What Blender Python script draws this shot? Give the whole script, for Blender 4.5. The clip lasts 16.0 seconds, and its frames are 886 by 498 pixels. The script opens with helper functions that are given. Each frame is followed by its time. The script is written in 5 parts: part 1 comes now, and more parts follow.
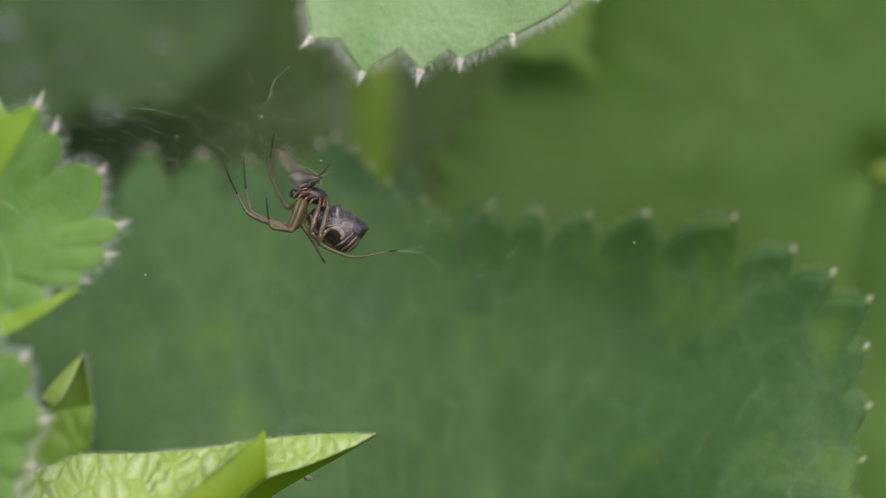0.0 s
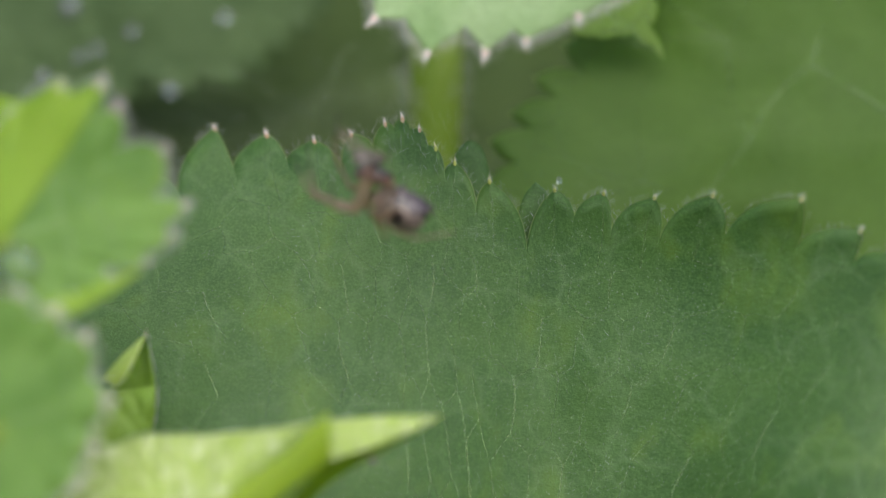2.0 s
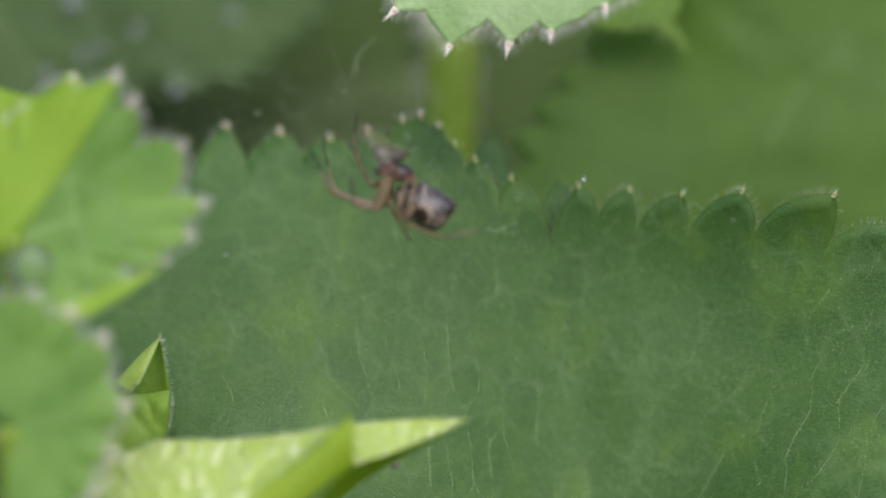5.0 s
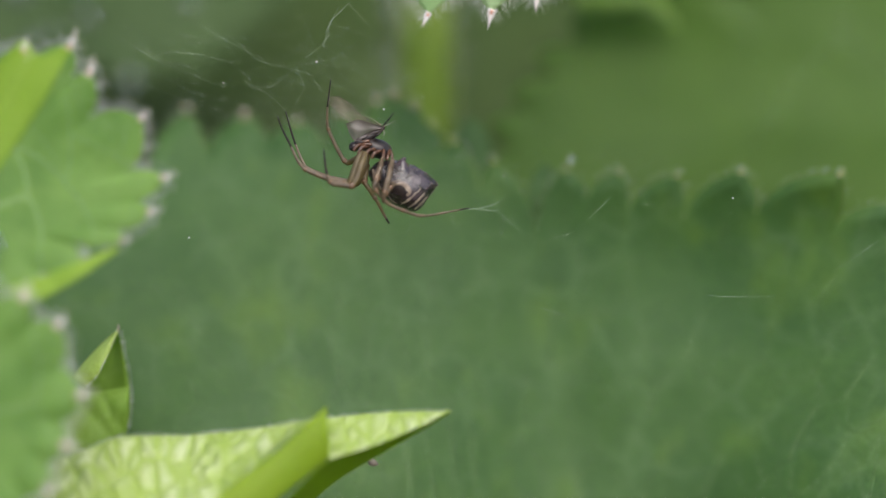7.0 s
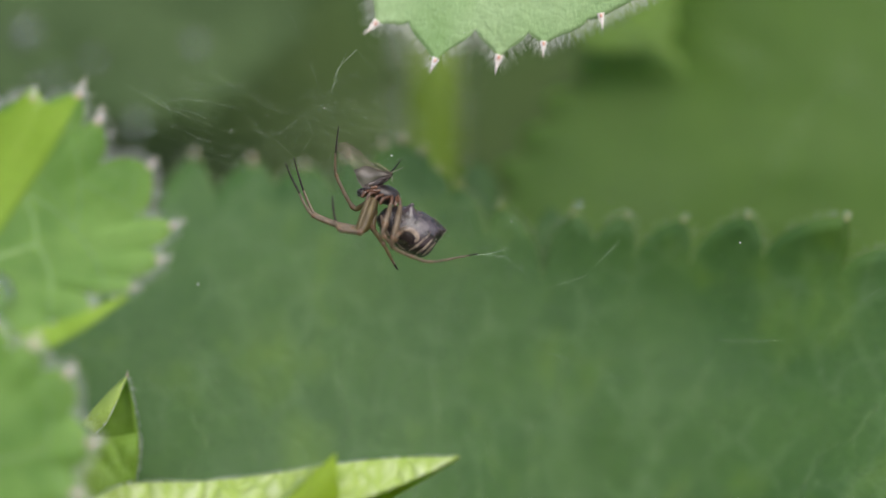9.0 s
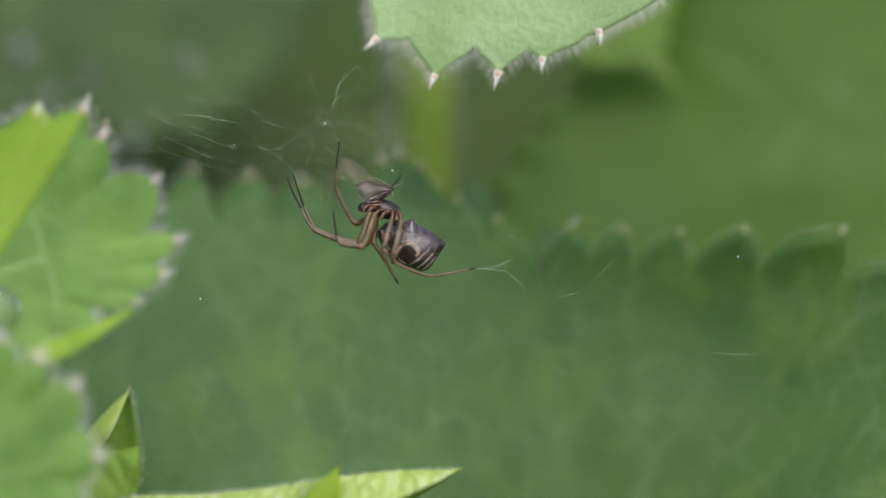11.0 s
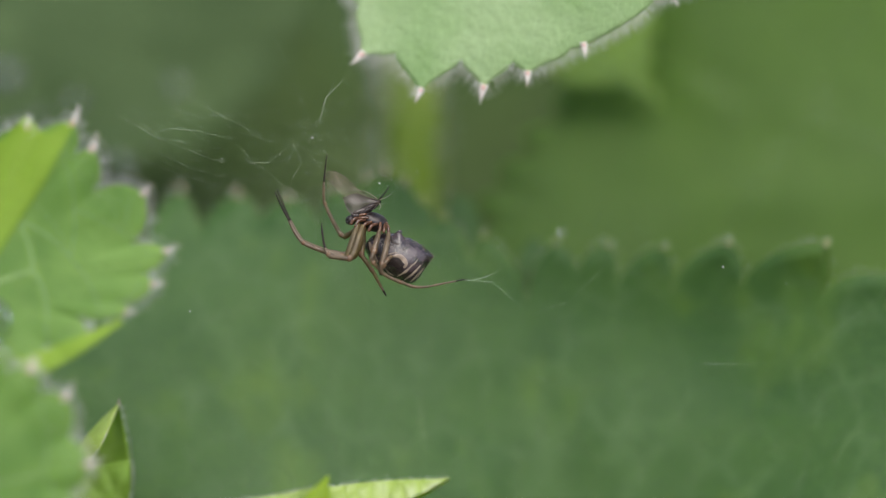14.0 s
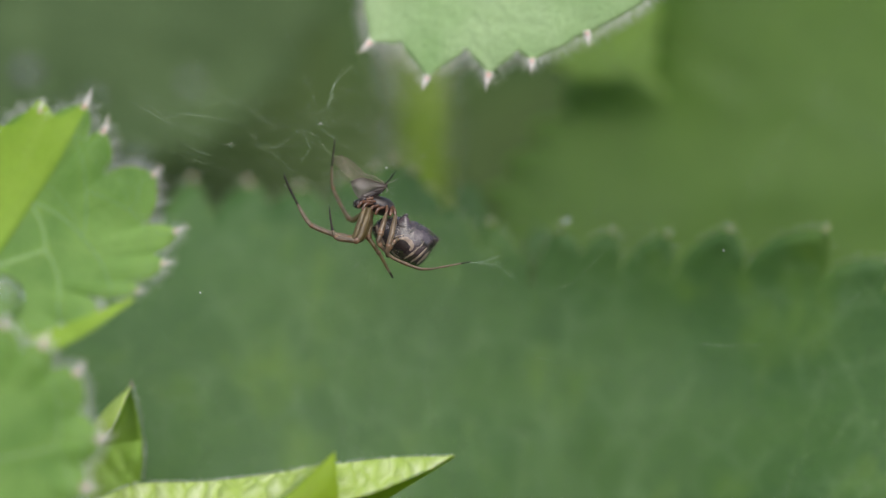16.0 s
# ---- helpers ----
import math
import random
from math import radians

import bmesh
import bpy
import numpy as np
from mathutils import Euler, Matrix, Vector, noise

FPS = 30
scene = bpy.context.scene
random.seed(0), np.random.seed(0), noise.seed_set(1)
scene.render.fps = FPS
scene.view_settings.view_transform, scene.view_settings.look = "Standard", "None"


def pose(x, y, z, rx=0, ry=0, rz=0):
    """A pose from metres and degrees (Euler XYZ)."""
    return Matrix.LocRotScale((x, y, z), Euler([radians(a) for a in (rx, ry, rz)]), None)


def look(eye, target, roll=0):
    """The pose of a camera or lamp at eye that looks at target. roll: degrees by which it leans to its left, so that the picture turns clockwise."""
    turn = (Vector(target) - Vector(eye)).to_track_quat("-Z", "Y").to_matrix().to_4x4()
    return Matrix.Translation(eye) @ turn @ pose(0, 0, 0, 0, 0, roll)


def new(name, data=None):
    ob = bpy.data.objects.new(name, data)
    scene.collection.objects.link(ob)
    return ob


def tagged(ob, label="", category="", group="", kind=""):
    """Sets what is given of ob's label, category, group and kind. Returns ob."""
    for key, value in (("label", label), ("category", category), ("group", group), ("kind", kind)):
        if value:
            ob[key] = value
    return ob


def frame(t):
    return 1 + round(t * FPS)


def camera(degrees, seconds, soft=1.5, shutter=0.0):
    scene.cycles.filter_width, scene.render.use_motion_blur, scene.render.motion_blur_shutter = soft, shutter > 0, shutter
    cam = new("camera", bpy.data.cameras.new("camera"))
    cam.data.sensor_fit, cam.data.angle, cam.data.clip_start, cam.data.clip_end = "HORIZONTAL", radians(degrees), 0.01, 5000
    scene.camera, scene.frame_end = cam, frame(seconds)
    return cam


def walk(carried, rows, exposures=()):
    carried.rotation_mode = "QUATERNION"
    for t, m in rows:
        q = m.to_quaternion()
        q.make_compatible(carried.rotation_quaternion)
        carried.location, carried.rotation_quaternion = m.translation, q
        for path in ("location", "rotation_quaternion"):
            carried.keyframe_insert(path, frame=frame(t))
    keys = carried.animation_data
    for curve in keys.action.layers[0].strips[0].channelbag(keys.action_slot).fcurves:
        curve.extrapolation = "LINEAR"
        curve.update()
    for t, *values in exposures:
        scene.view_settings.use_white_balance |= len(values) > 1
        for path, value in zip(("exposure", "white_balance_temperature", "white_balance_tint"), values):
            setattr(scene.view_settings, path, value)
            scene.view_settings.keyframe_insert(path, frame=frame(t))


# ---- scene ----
from mathutils.bvhtree import BVHTree

# ---------------------------------------------------------------- camera
# The plan is drawn in millimetres on the camera's resting view: x to the right,
# y away from the camera, z up, with the spider near the origin. VIEW lays this
# plan into the world: the view dips 15 degrees, 130 mm above the soil.
VIEW = pose(0, 0, 0.13, -15, 0, 0)
MM = 0.001

cam = camera(6.4, 16.0, soft=1.15)

# seconds; eye in mm; turn, dip and lean in degrees
PATH = [
    (0.0, 16.46, -556.49, 20.73, 1.190, -1.857, -0.465),
    (0.5, 12.15, -554.69, 29.53, 1.196, -2.561, -0.791),
    (1.0, 24.72, -554.68, 16.76, 2.299, -1.507, -0.687),
    (1.5, 17.03, -554.40, 26.13, 1.699, -2.353, -0.690),
    (2.0, 16.02, -552.67, 22.81, 1.624, -2.228, -0.618),
    (2.5, 24.82, -549.69, 18.80, 2.355, -2.052, -0.513),
    (3.0, 23.01, -548.73, 24.49, 2.197, -2.463, -0.380),
    (3.5, 23.41, -550.08, 20.44, 2.175, -2.066, -0.250),
    (4.0, 17.21, -548.08, 23.29, 1.674, -2.283, -0.335),
    (6.3, 3.24, -515.29, 13.05, 0.412, -1.227, -0.090),
    (6.5, 2.99, -511.50, 14.69, 0.419, -1.344, -0.035),
    (7.0, -0.00, -500.00, -0.00, 0.000, 0.000, -0.000),
    (7.5, 0.43, -499.68, -1.38, -0.039, 0.256, 0.141),
    (8.0, -4.14, -501.90, 0.09, -0.468, 0.154, 0.167),
    (8.5, -0.28, -503.44, 1.93, -0.057, 0.024, 0.098),
    (9.0, -1.65, -501.24, 3.45, -0.130, -0.064, 0.200),
    (9.5, -3.36, -485.23, -0.81, -0.423, 0.385, 0.113),
    (10.0, -7.13, -483.75, -0.14, -0.758, 0.395, 0.192),
    (10.2, -7.69, -496.08, 4.22, -0.808, 0.015, 0.223),
    (12.3, -9.46, -508.05, 1.61, -1.178, 0.543, 0.489),
    (12.5, -14.08, -508.59, 1.93, -1.574, 0.518, 0.514),
    (13.0, -16.08, -508.98, -4.14, -1.727, 1.063, 0.579),
    (13.5, -13.86, -506.94, -4.36, -1.543, 1.049, 0.650),
    (14.0, -10.75, -508.22, -6.49, -1.244, 1.244, 0.618),
    (14.5, -0.46, -511.85, -13.96, -0.303, 1.872, 0.514),
    (15.0, -4.70, -515.10, -14.50, -0.600, 2.019, 0.567),
    (15.5, -3.09, -516.99, -17.45, -0.429, 2.281, 0.565),
    (16.0, -6.69, -518.16, -17.13, -0.730, 2.274, 0.589),
]


def camera_rows():
    rows = []
    for t, x, y, z, turn, dip, lean in PATH:
        r = pose(0, 0, 0, 0, 0, turn) @ pose(0, 0, 0, dip) @ pose(0, 0, 0, 0, lean)
        rows.append((t, VIEW @ pose(x * MM, y * MM, z * MM) @ r @ pose(0, 0, 0, 90)))
    return rows


# the lens is pulled from the spider to the leaf behind it and back: it is focused on this mark
focus = new("focus_mark")
FOCUS = [(0, -1.3), (0.4, -0.4), (0.6, 3.0), (0.8, 7), (1.0, 10.5), (1.4, 12.4), (4.2, 12.6), (5.2, 5), (6.0, 0.9), (8.9, 0.9), (9.2, 2.4),
         (9.5, 4.0), (10.0, 5.0), (10.2, 2.5), (10.8, 0.3), (12.5, -0.2), (14.5, -0.4), (15.5, -1.0), (16, -1.3)]
cam.data.dof.use_dof = True
cam.data.dof.focus_object = focus
cam.data.dof.aperture_fstop = 9.2

# ---------------------------------------------------------------- light
world = bpy.data.worlds.new("sky")
scene.world = world
world.use_nodes = True
sky = world.node_tree.nodes.new("ShaderNodeTexSky")
sky.sky_type, sky.sun_disc = "NISHITA", False
SUN_EL, SUN_AZ = 58.0, 166.0
sky.sun_elevation, sky.sun_rotation = radians(SUN_EL), radians(SUN_AZ)
sky.air_density, sky.dust_density = 1.0, 3.0
back = world.node_tree.nodes["Background"]
back.inputs[1].default_value = 0.14
world.node_tree.links.new(sky.outputs[0], back.inputs[0])

sun = new("sun", bpy.data.lights.new("sun", "SUN"))
sun.data.energy, sun.data.angle, sun.data.color = 2.4, radians(75), (1.0, 0.96, 0.88)
away = Vector((math.sin(radians(SUN_AZ)) * math.cos(radians(SUN_EL)), math.cos(radians(SUN_AZ)) * math.cos(radians(SUN_EL)), math.sin(radians(SUN_EL))))
sun.matrix_world = look(away * 3, (0, 0, 0))
# the clip's camera starts a little darker
EXPOSURES = [(0, 0.28), (0.5, 0.34), (1.0, 0.49), (1.5, 0.54), (16, 0.49)]


# ---------------------------------------------------------------- materials
class Nodes:
    """A node material in the making."""

    def __init__(self, name):
        self.mat = bpy.data.materials.new(name)
        self.mat.use_nodes = True
        self.tree = self.mat.node_tree
        self.tree.nodes.clear()
        self.out = self.add("ShaderNodeOutputMaterial")
        self.where = self.add("ShaderNodeTexCoord").outputs["Object"]

    def add(self, kind, **values):
        n = self.tree.nodes.new(kind)
        for key, v in values.items():
            self.put(n, key, v)
        return n

    def put(self, n, key, v):
        sock = n.inputs[key.replace("_", " ")]
        if isinstance(v, bpy.types.NodeSocket):
            self.tree.links.new(v, sock)
        else:
            sock.default_value = v

    def noise(self, scale, detail=3.0, rough=0.55, distort=0.0):
        return self.add("ShaderNodeTexNoise", Vector=self.where, Scale=scale, Detail=detail, Roughness=rough, Distortion=distort).outputs["Fac"]

    def ramp(self, fac, *stops):
        n = self.add("ShaderNodeValToRGB", Fac=fac)
        while len(n.color_ramp.elements) < len(stops):
            n.color_ramp.elements.new(0.5)
        for e, (p, c) in zip(n.color_ramp.elements, stops):
            e.position, e.color = p, (*c, 1) if len(c) == 3 else c
        return n.outputs[0]

    def mix(self, fac, a, b, blend="MIX"):
        n = self.tree.nodes.new("ShaderNodeMix")
        n.data_type, n.blend_type = "RGBA", blend
        for sock, v in ((n.inputs[0], fac), (n.inputs[6], a), (n.inputs[7], b)):
            if isinstance(v, bpy.types.NodeSocket):
                self.tree.links.new(v, sock)
            else:
                sock.default_value = (*v, 1) if isinstance(v, tuple) else v
        return n.outputs[2]

    def maths(self, op, a, b=0.0):
        n = self.tree.nodes.new("ShaderNodeMath")
        n.operation = op
        for sock, v in zip(n.inputs, (a, b)):
            if isinstance(v, bpy.types.NodeSocket):
                self.tree.links.new(v, sock)
            else:
                sock.default_value = v
        return n.outputs[0]

    def bump(self, height, strength, distance):
        return self.add("ShaderNodeBump", Height=height, Strength=strength, Distance=distance).outputs[0]

    def end(self, shader):
        self.tree.links.new(shader, self.out.inputs[0])
        return self.mat


def leaf_material(name, dark, light, vein, through_tint, net=330.0, net_strength=0.25, clear=0.35, rough=0.55, down=0.35, relief=0.3, gloss=0.35, lit_spots=None, even=False):
    """A living leaf: two greens in patches, a net of small veins, fine down, light that passes through."""
    m = Nodes(name)
    patch = m.noise(140, 3)
    streak = m.tree.nodes.new("ShaderNodeMapping")
    streak.inputs["Rotation"].default_value = (0, radians(14), 0)
    streak.inputs["Scale"].default_value = (1.5, 1.0, 0.4)
    m.tree.links.new(m.where, streak.inputs["Vector"])
    fine = m.add("ShaderNodeTexNoise", Vector=m.where if even else streak.outputs[0], Scale=6500.0 if even else 4600.0, Detail=3.0, Roughness=0.75).outputs["Fac"]
    grain = m.noise(1500, 3, 0.6)
    col = m.mix(m.ramp(patch, (0.35, (0, 0, 0)), (0.68, (1, 1, 1))), dark, light)
    # yellow-green blotches painted in for sun shining through the blade
    if lit_spots:
        tall = m.tree.nodes.new("ShaderNodeMapping")
        tall.inputs["Scale"].default_value = (1.3, 1.0, 0.75)
        m.tree.links.new(m.where, tall.inputs["Vector"])
        blotch = m.add("ShaderNodeTexNoise", Vector=tall.outputs[0], Scale=150.0, Detail=3.0, Roughness=0.55, Distortion=0.3).outputs["Fac"]
        col = m.mix(m.maths("MULTIPLY", m.ramp(blotch, (0.55, (0, 0, 0)), (0.74, (1, 1, 1))), 0.75), col, lit_spots)
    speck = m.ramp(fine, (0.46, (0, 0, 0)), (0.60, (1, 1, 1))) if even else m.ramp(fine, (0.52, (0, 0, 0)), (0.75, (1, 1, 1)))
    pale = tuple(c * 1.75 + (0.012 if even else 0.03) for c in light)
    col = m.mix(m.maths("MULTIPLY", speck, down), col, pale)
    col = m.mix(m.maths("MULTIPLY", grain, 0.45), col, tuple(c * 0.55 for c in dark))
    warp = m.add("ShaderNodeTexNoise", Vector=m.where, Scale=350.0, Detail=2.0)
    bent = m.tree.nodes.new("ShaderNodeVectorMath")
    bent.operation = "MULTIPLY_ADD"
    m.tree.links.new(warp.outputs["Color"], bent.inputs[0])
    bent.inputs[1].default_value = (0.0022, 0.0022, 0.0022)
    m.tree.links.new(m.where, bent.inputs[2])
    cells = m.tree.nodes.new("ShaderNodeTexVoronoi")
    cells.feature = "DISTANCE_TO_EDGE"
    cells.inputs["Scale"].default_value = net
    m.tree.links.new(bent.outputs[0], cells.inputs["Vector"])
    lines = m.ramp(cells.outputs["Distance"], (0.0, (1, 1, 1)), (0.05, (0.55, 0.55, 0.55)), (0.12, (0, 0, 0)))
    lines = m.maths("MULTIPLY", lines, m.ramp(m.noise(260, 2), (0.38, (0.15, 0.15, 0.15)), (0.62, (1, 1, 1))))
    col = m.mix(m.maths("MULTIPLY", lines, net_strength), col, vein)
    height = m.maths("ADD", m.maths("MULTIPLY", lines, -0.12), m.maths("ADD", m.maths("MULTIPLY", grain, 0.7), m.maths("MULTIPLY", fine, 0.35)))
    nrm = m.bump(height, relief, 0.0003)
    front = m.add("ShaderNodeBsdfPrincipled", Base_Color=col, Roughness=rough, Normal=nrm)
    front.inputs["Specular IOR Level"].default_value = gloss
    deep = m.mix(0.75, col, through_tint)
    glow = m.add("ShaderNodeBsdfTranslucent", Color=deep, Normal=nrm)
    both = m.tree.nodes.new("ShaderNodeMixShader")
    both.inputs[0].default_value = clear
    m.tree.links.new(front.outputs[0], both.inputs[1])
    m.tree.links.new(glow.outputs[0], both.inputs[2])
    return m.end(both.outputs[0])


def plain_material(name, a, b, scale, rough=0.5, relief=0.2, distance=0.0001, gloss=0.5, clear=0.0, tint=(1, 1, 1), sheen=0.0):
    """Two colours in fine patches with relief; clear lets some light through."""
    m = Nodes(name)
    n1, n2 = m.noise(scale, 4, 0.6), m.noise(scale * 6, 2, 0.6)
    col = m.mix(m.ramp(n1, (0.35, (0, 0, 0)), (0.65, (1, 1, 1))), a, b)
    col = m.mix(m.maths("MULTIPLY", n2, 0.4), col, tuple(c * 0.5 for c in a))
    nrm = m.bump(m.maths("ADD", n1, m.maths("MULTIPLY", n2, 0.5)), relief, distance)
    s = m.add("ShaderNodeBsdfPrincipled", Base_Color=col, Roughness=rough, Normal=nrm)
    s.inputs["Specular IOR Level"].default_value = gloss
    s.inputs["Sheen Weight"].default_value = sheen
    if not clear:
        return m.end(s.outputs[0])
    g = m.add("ShaderNodeBsdfTranslucent", Color=m.mix(0.6, col, tint), Normal=nrm)
    both = m.tree.nodes.new("ShaderNodeMixShader")
    both.inputs[0].default_value = clear
    m.tree.links.new(s.outputs[0], both.inputs[1])
    m.tree.links.new(g.outputs[0], both.inputs[2])
    return m.end(both.outputs[0])


def film_material(name, colour, see, rough=0.2):
    """A thin clear skin: wing membrane, silk."""
    m = Nodes(name)
    n = m.noise(900, 3)
    s = m.add("ShaderNodeBsdfPrincipled", Base_Color=m.mix(n, colour, tuple(c * 0.6 for c in colour)), Roughness=rough)
    s.inputs["Specular IOR Level"].default_value = 0.5
    t = m.add("ShaderNodeBsdfTransparent")
    both = m.tree.nodes.new("ShaderNodeMixShader")
    both.inputs[0].default_value = see
    m.tree.links.new(s.outputs[0], both.inputs[1])
    m.tree.links.new(t.outputs[0], both.inputs[2])
    return m.end(both.outputs[0])


def silk_material(name, colour, bare, rough=0.25):
    """Silk: nearly clear, with glints painted in as less clear short stretches; bare: the share that stays clear there.
    """
    m = Nodes(name)
    painted_glints = m.ramp(m.noise(330, 3, 0.6), (0.40, (0.97, 0.97, 0.97)), (0.62, (bare, bare, bare)))
    s = m.add("ShaderNodeBsdfPrincipled", Base_Color=(*colour, 1), Roughness=rough)
    t = m.add("ShaderNodeBsdfTransparent")
    both = m.tree.nodes.new("ShaderNodeMixShader")
    m.tree.links.new(painted_glints, both.inputs[0])
    m.tree.links.new(s.outputs[0], both.inputs[1])
    m.tree.links.new(t.outputs[0], both.inputs[2])
    return m.end(both.outputs[0])


def glass_material(name, clear, rough=0.05, tone=(0.9, 0.95, 0.97)):
    m = Nodes(name)
    s = m.add("ShaderNodeBsdfPrincipled", Base_Color=(*tone, 1), Roughness=rough, IOR=1.33)
    s.inputs["Transmission Weight"].default_value = clear
    return m.end(s.outputs[0])


MANTLE = leaf_material("mantle_leaf", (0.025, 0.077, 0.015), (0.046, 0.112, 0.018), (0.12, 0.21, 0.085), (0.20, 0.42, 0.03), net_strength=0.30, clear=0.25, down=0.75, lit_spots=(0.125, 0.225, 0.018), even=True)
FRONT = leaf_material("front_leaf", (0.092, 0.212, 0.034), (0.222, 0.385, 0.088), (0.34, 0.48, 0.14), (0.50, 0.70, 0.04), net_strength=0.12, clear=0.42)
PALE_LEAF = leaf_material("pale_leaf", (0.25, 0.40, 0.090), (0.34, 0.50, 0.13), (0.40, 0.60, 0.24), (0.50, 0.70, 0.10), net=500, net_strength=0.1, clear=0.65)
CURL = leaf_material("curled_leaf", (0.17, 0.31, 0.03), (0.26, 0.41, 0.06), (0.34, 0.46, 0.15), (0.45, 0.65, 0.05), net=500, net_strength=0.2, clear=0.4, down=0.5)
TOP = leaf_material("top_leaf", (0.24, 0.39, 0.15), (0.39, 0.53, 0.28), (0.38, 0.52, 0.28), (0.40, 0.60, 0.15), net=700, net_strength=0.1, clear=0.3, relief=0.7)
YOUNG = leaf_material("young_leaf", (0.36, 0.52, 0.07), (0.48, 0.62, 0.14), (0.60, 0.70, 0.25), (0.60, 0.75, 0.04), net=430, net_strength=0.3, clear=0.4, rough=0.36, relief=0.5, gloss=0.6)
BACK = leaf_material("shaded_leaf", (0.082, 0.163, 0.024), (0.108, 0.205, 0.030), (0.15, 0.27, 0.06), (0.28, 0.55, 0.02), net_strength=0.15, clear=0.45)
GREY = leaf_material("dewy_leaf", (0.049, 0.087, 0.031), (0.071, 0.117, 0.043), (0.14, 0.20, 0.10), (0.15, 0.28, 0.06), net_strength=0.15, clear=0.2, gloss=0.1, down=0.1)
# darker copy of the grey leaf: shade between the leaves is in its colour
SHADE_TONED = leaf_material("shade_toned_leaf", (0.044, 0.080, 0.020), (0.064, 0.106, 0.028), (0.14, 0.20, 0.10), (0.15, 0.28, 0.06), net_strength=0.1, clear=0.2, gloss=0.1, down=0.1)
LOWER = leaf_material("low_leaf", (0.084, 0.130, 0.046), (0.112, 0.164, 0.060), (0.14, 0.20, 0.10), (0.15, 0.28, 0.06), net_strength=0.1, clear=0.2, gloss=0.1, down=0.1)
# brighter yellow-green that paints in the light coming through the front leaf
LIT_FOLD = leaf_material("front_leaf_lit_fold", (0.225, 0.385, 0.030), (0.29, 0.45, 0.045), (0.34, 0.46, 0.08), (0.55, 0.72, 0.03), net_strength=0.1, clear=0.45)
FLAP = leaf_material("young_leaf_back", (0.27, 0.40, 0.025), (0.35, 0.48, 0.035), (0.42, 0.52, 0.10), (0.70, 0.85, 0.03), net_strength=0.05, clear=0.6, rough=0.45, down=0.1)


def quilt_material():
    """A young leaf's upper side: pale silky cushions between green furrows. Highlights on the cushions and shade in the
    furrows are put into the colour too.
    """
    m = Nodes("quilted_leaf")
    warp = m.add("ShaderNodeTexNoise", Vector=m.where, Scale=500.0, Detail=2.0)
    bent = m.tree.nodes.new("ShaderNodeVectorMath")
    bent.operation = "MULTIPLY_ADD"
    m.tree.links.new(warp.outputs["Color"], bent.inputs[0])
    bent.inputs[1].default_value = (0.0012, 0.0012, 0.0012)
    long = m.tree.nodes.new("ShaderNodeMapping")
    long.inputs["Rotation"].default_value = (0, radians(-28), 0)
    long.inputs["Scale"].default_value = (1.5, 1.0, 0.55)
    m.tree.links.new(m.where, long.inputs["Vector"])
    m.tree.links.new(long.outputs[0], bent.inputs[2])
    cells = []
    for scale in (520.0, 1300.0):
        n = m.tree.nodes.new("ShaderNodeTexVoronoi")
        n.feature = "DISTANCE_TO_EDGE"
        n.inputs["Scale"].default_value = scale
        m.tree.links.new(bent.outputs[0], n.inputs["Vector"])
        cells.append(n.outputs["Distance"])
    big = m.ramp(cells[0], (0.0, (0, 0, 0)), (0.30, (1, 1, 1)))
    small = m.ramp(cells[1], (0.0, (0, 0, 0)), (0.2, (1, 1, 1)))
    patch = m.ramp(m.noise(220, 3), (0.35, (0.25, 0.25, 0.25)), (0.6, (1, 1, 1)))
    fac = m.maths("MULTIPLY", m.maths("MULTIPLY", big, patch), m.maths("ADD", 0.75, m.maths("MULTIPLY", small, 0.25)))
    # paler cushions, darker furrows: silky hairs plus painted highlight and shade
    col = m.mix(fac, (0.33, 0.45, 0.085), (0.56, 0.63, 0.36))
    fine = m.noise(5000, 2, 0.7)
    nrm = m.bump(m.maths("ADD", m.maths("MULTIPLY", big, 0.8), m.maths("ADD", m.maths("MULTIPLY", small, 0.12), m.maths("MULTIPLY", fine, 0.1))), 0.5, 0.0005)
    front = m.add("ShaderNodeBsdfPrincipled", Base_Color=col, Roughness=0.3, Normal=nrm)
    glow = m.add("ShaderNodeBsdfTranslucent", Color=m.mix(0.6, col, (0.6, 0.75, 0.12)), Normal=nrm)
    both = m.tree.nodes.new("ShaderNodeMixShader")
    both.inputs[0].default_value = 0.35
    m.tree.links.new(front.outputs[0], both.inputs[1])
    m.tree.links.new(glow.outputs[0], both.inputs[2])
    return m.end(both.outputs[0])


QUILT = quilt_material()
VEIN = film_material("vein", (0.20, 0.33, 0.12), 0.70, 0.6)
FRONT_VEIN = plain_material("front_leaf_vein", (0.15, 0.285, 0.06), (0.215, 0.365, 0.09), 900, 0.5, clear=0.3, tint=(0.5, 0.7, 0.2))
STALK = plain_material("stalk", (0.18, 0.29, 0.022), (0.25, 0.36, 0.045), 260, 0.5, clear=0.3, tint=(0.5, 0.7, 0.1))
HAIR = plain_material("plant_hair", (0.88, 0.88, 0.82), (0.92, 0.92, 0.88), 800, 0.3, clear=0.5)
MARGIN = plain_material("leaf_margin", (0.24, 0.38, 0.10), (0.36, 0.48, 0.20), 700, 0.45, clear=0.4, tint=(0.7, 0.8, 0.3))
MAIN_MARGIN = plain_material("scalloped_leaf_margin", (0.10, 0.20, 0.045), (0.19, 0.29, 0.08), 700, 0.45, clear=0.4, tint=(0.7, 0.8, 0.3))
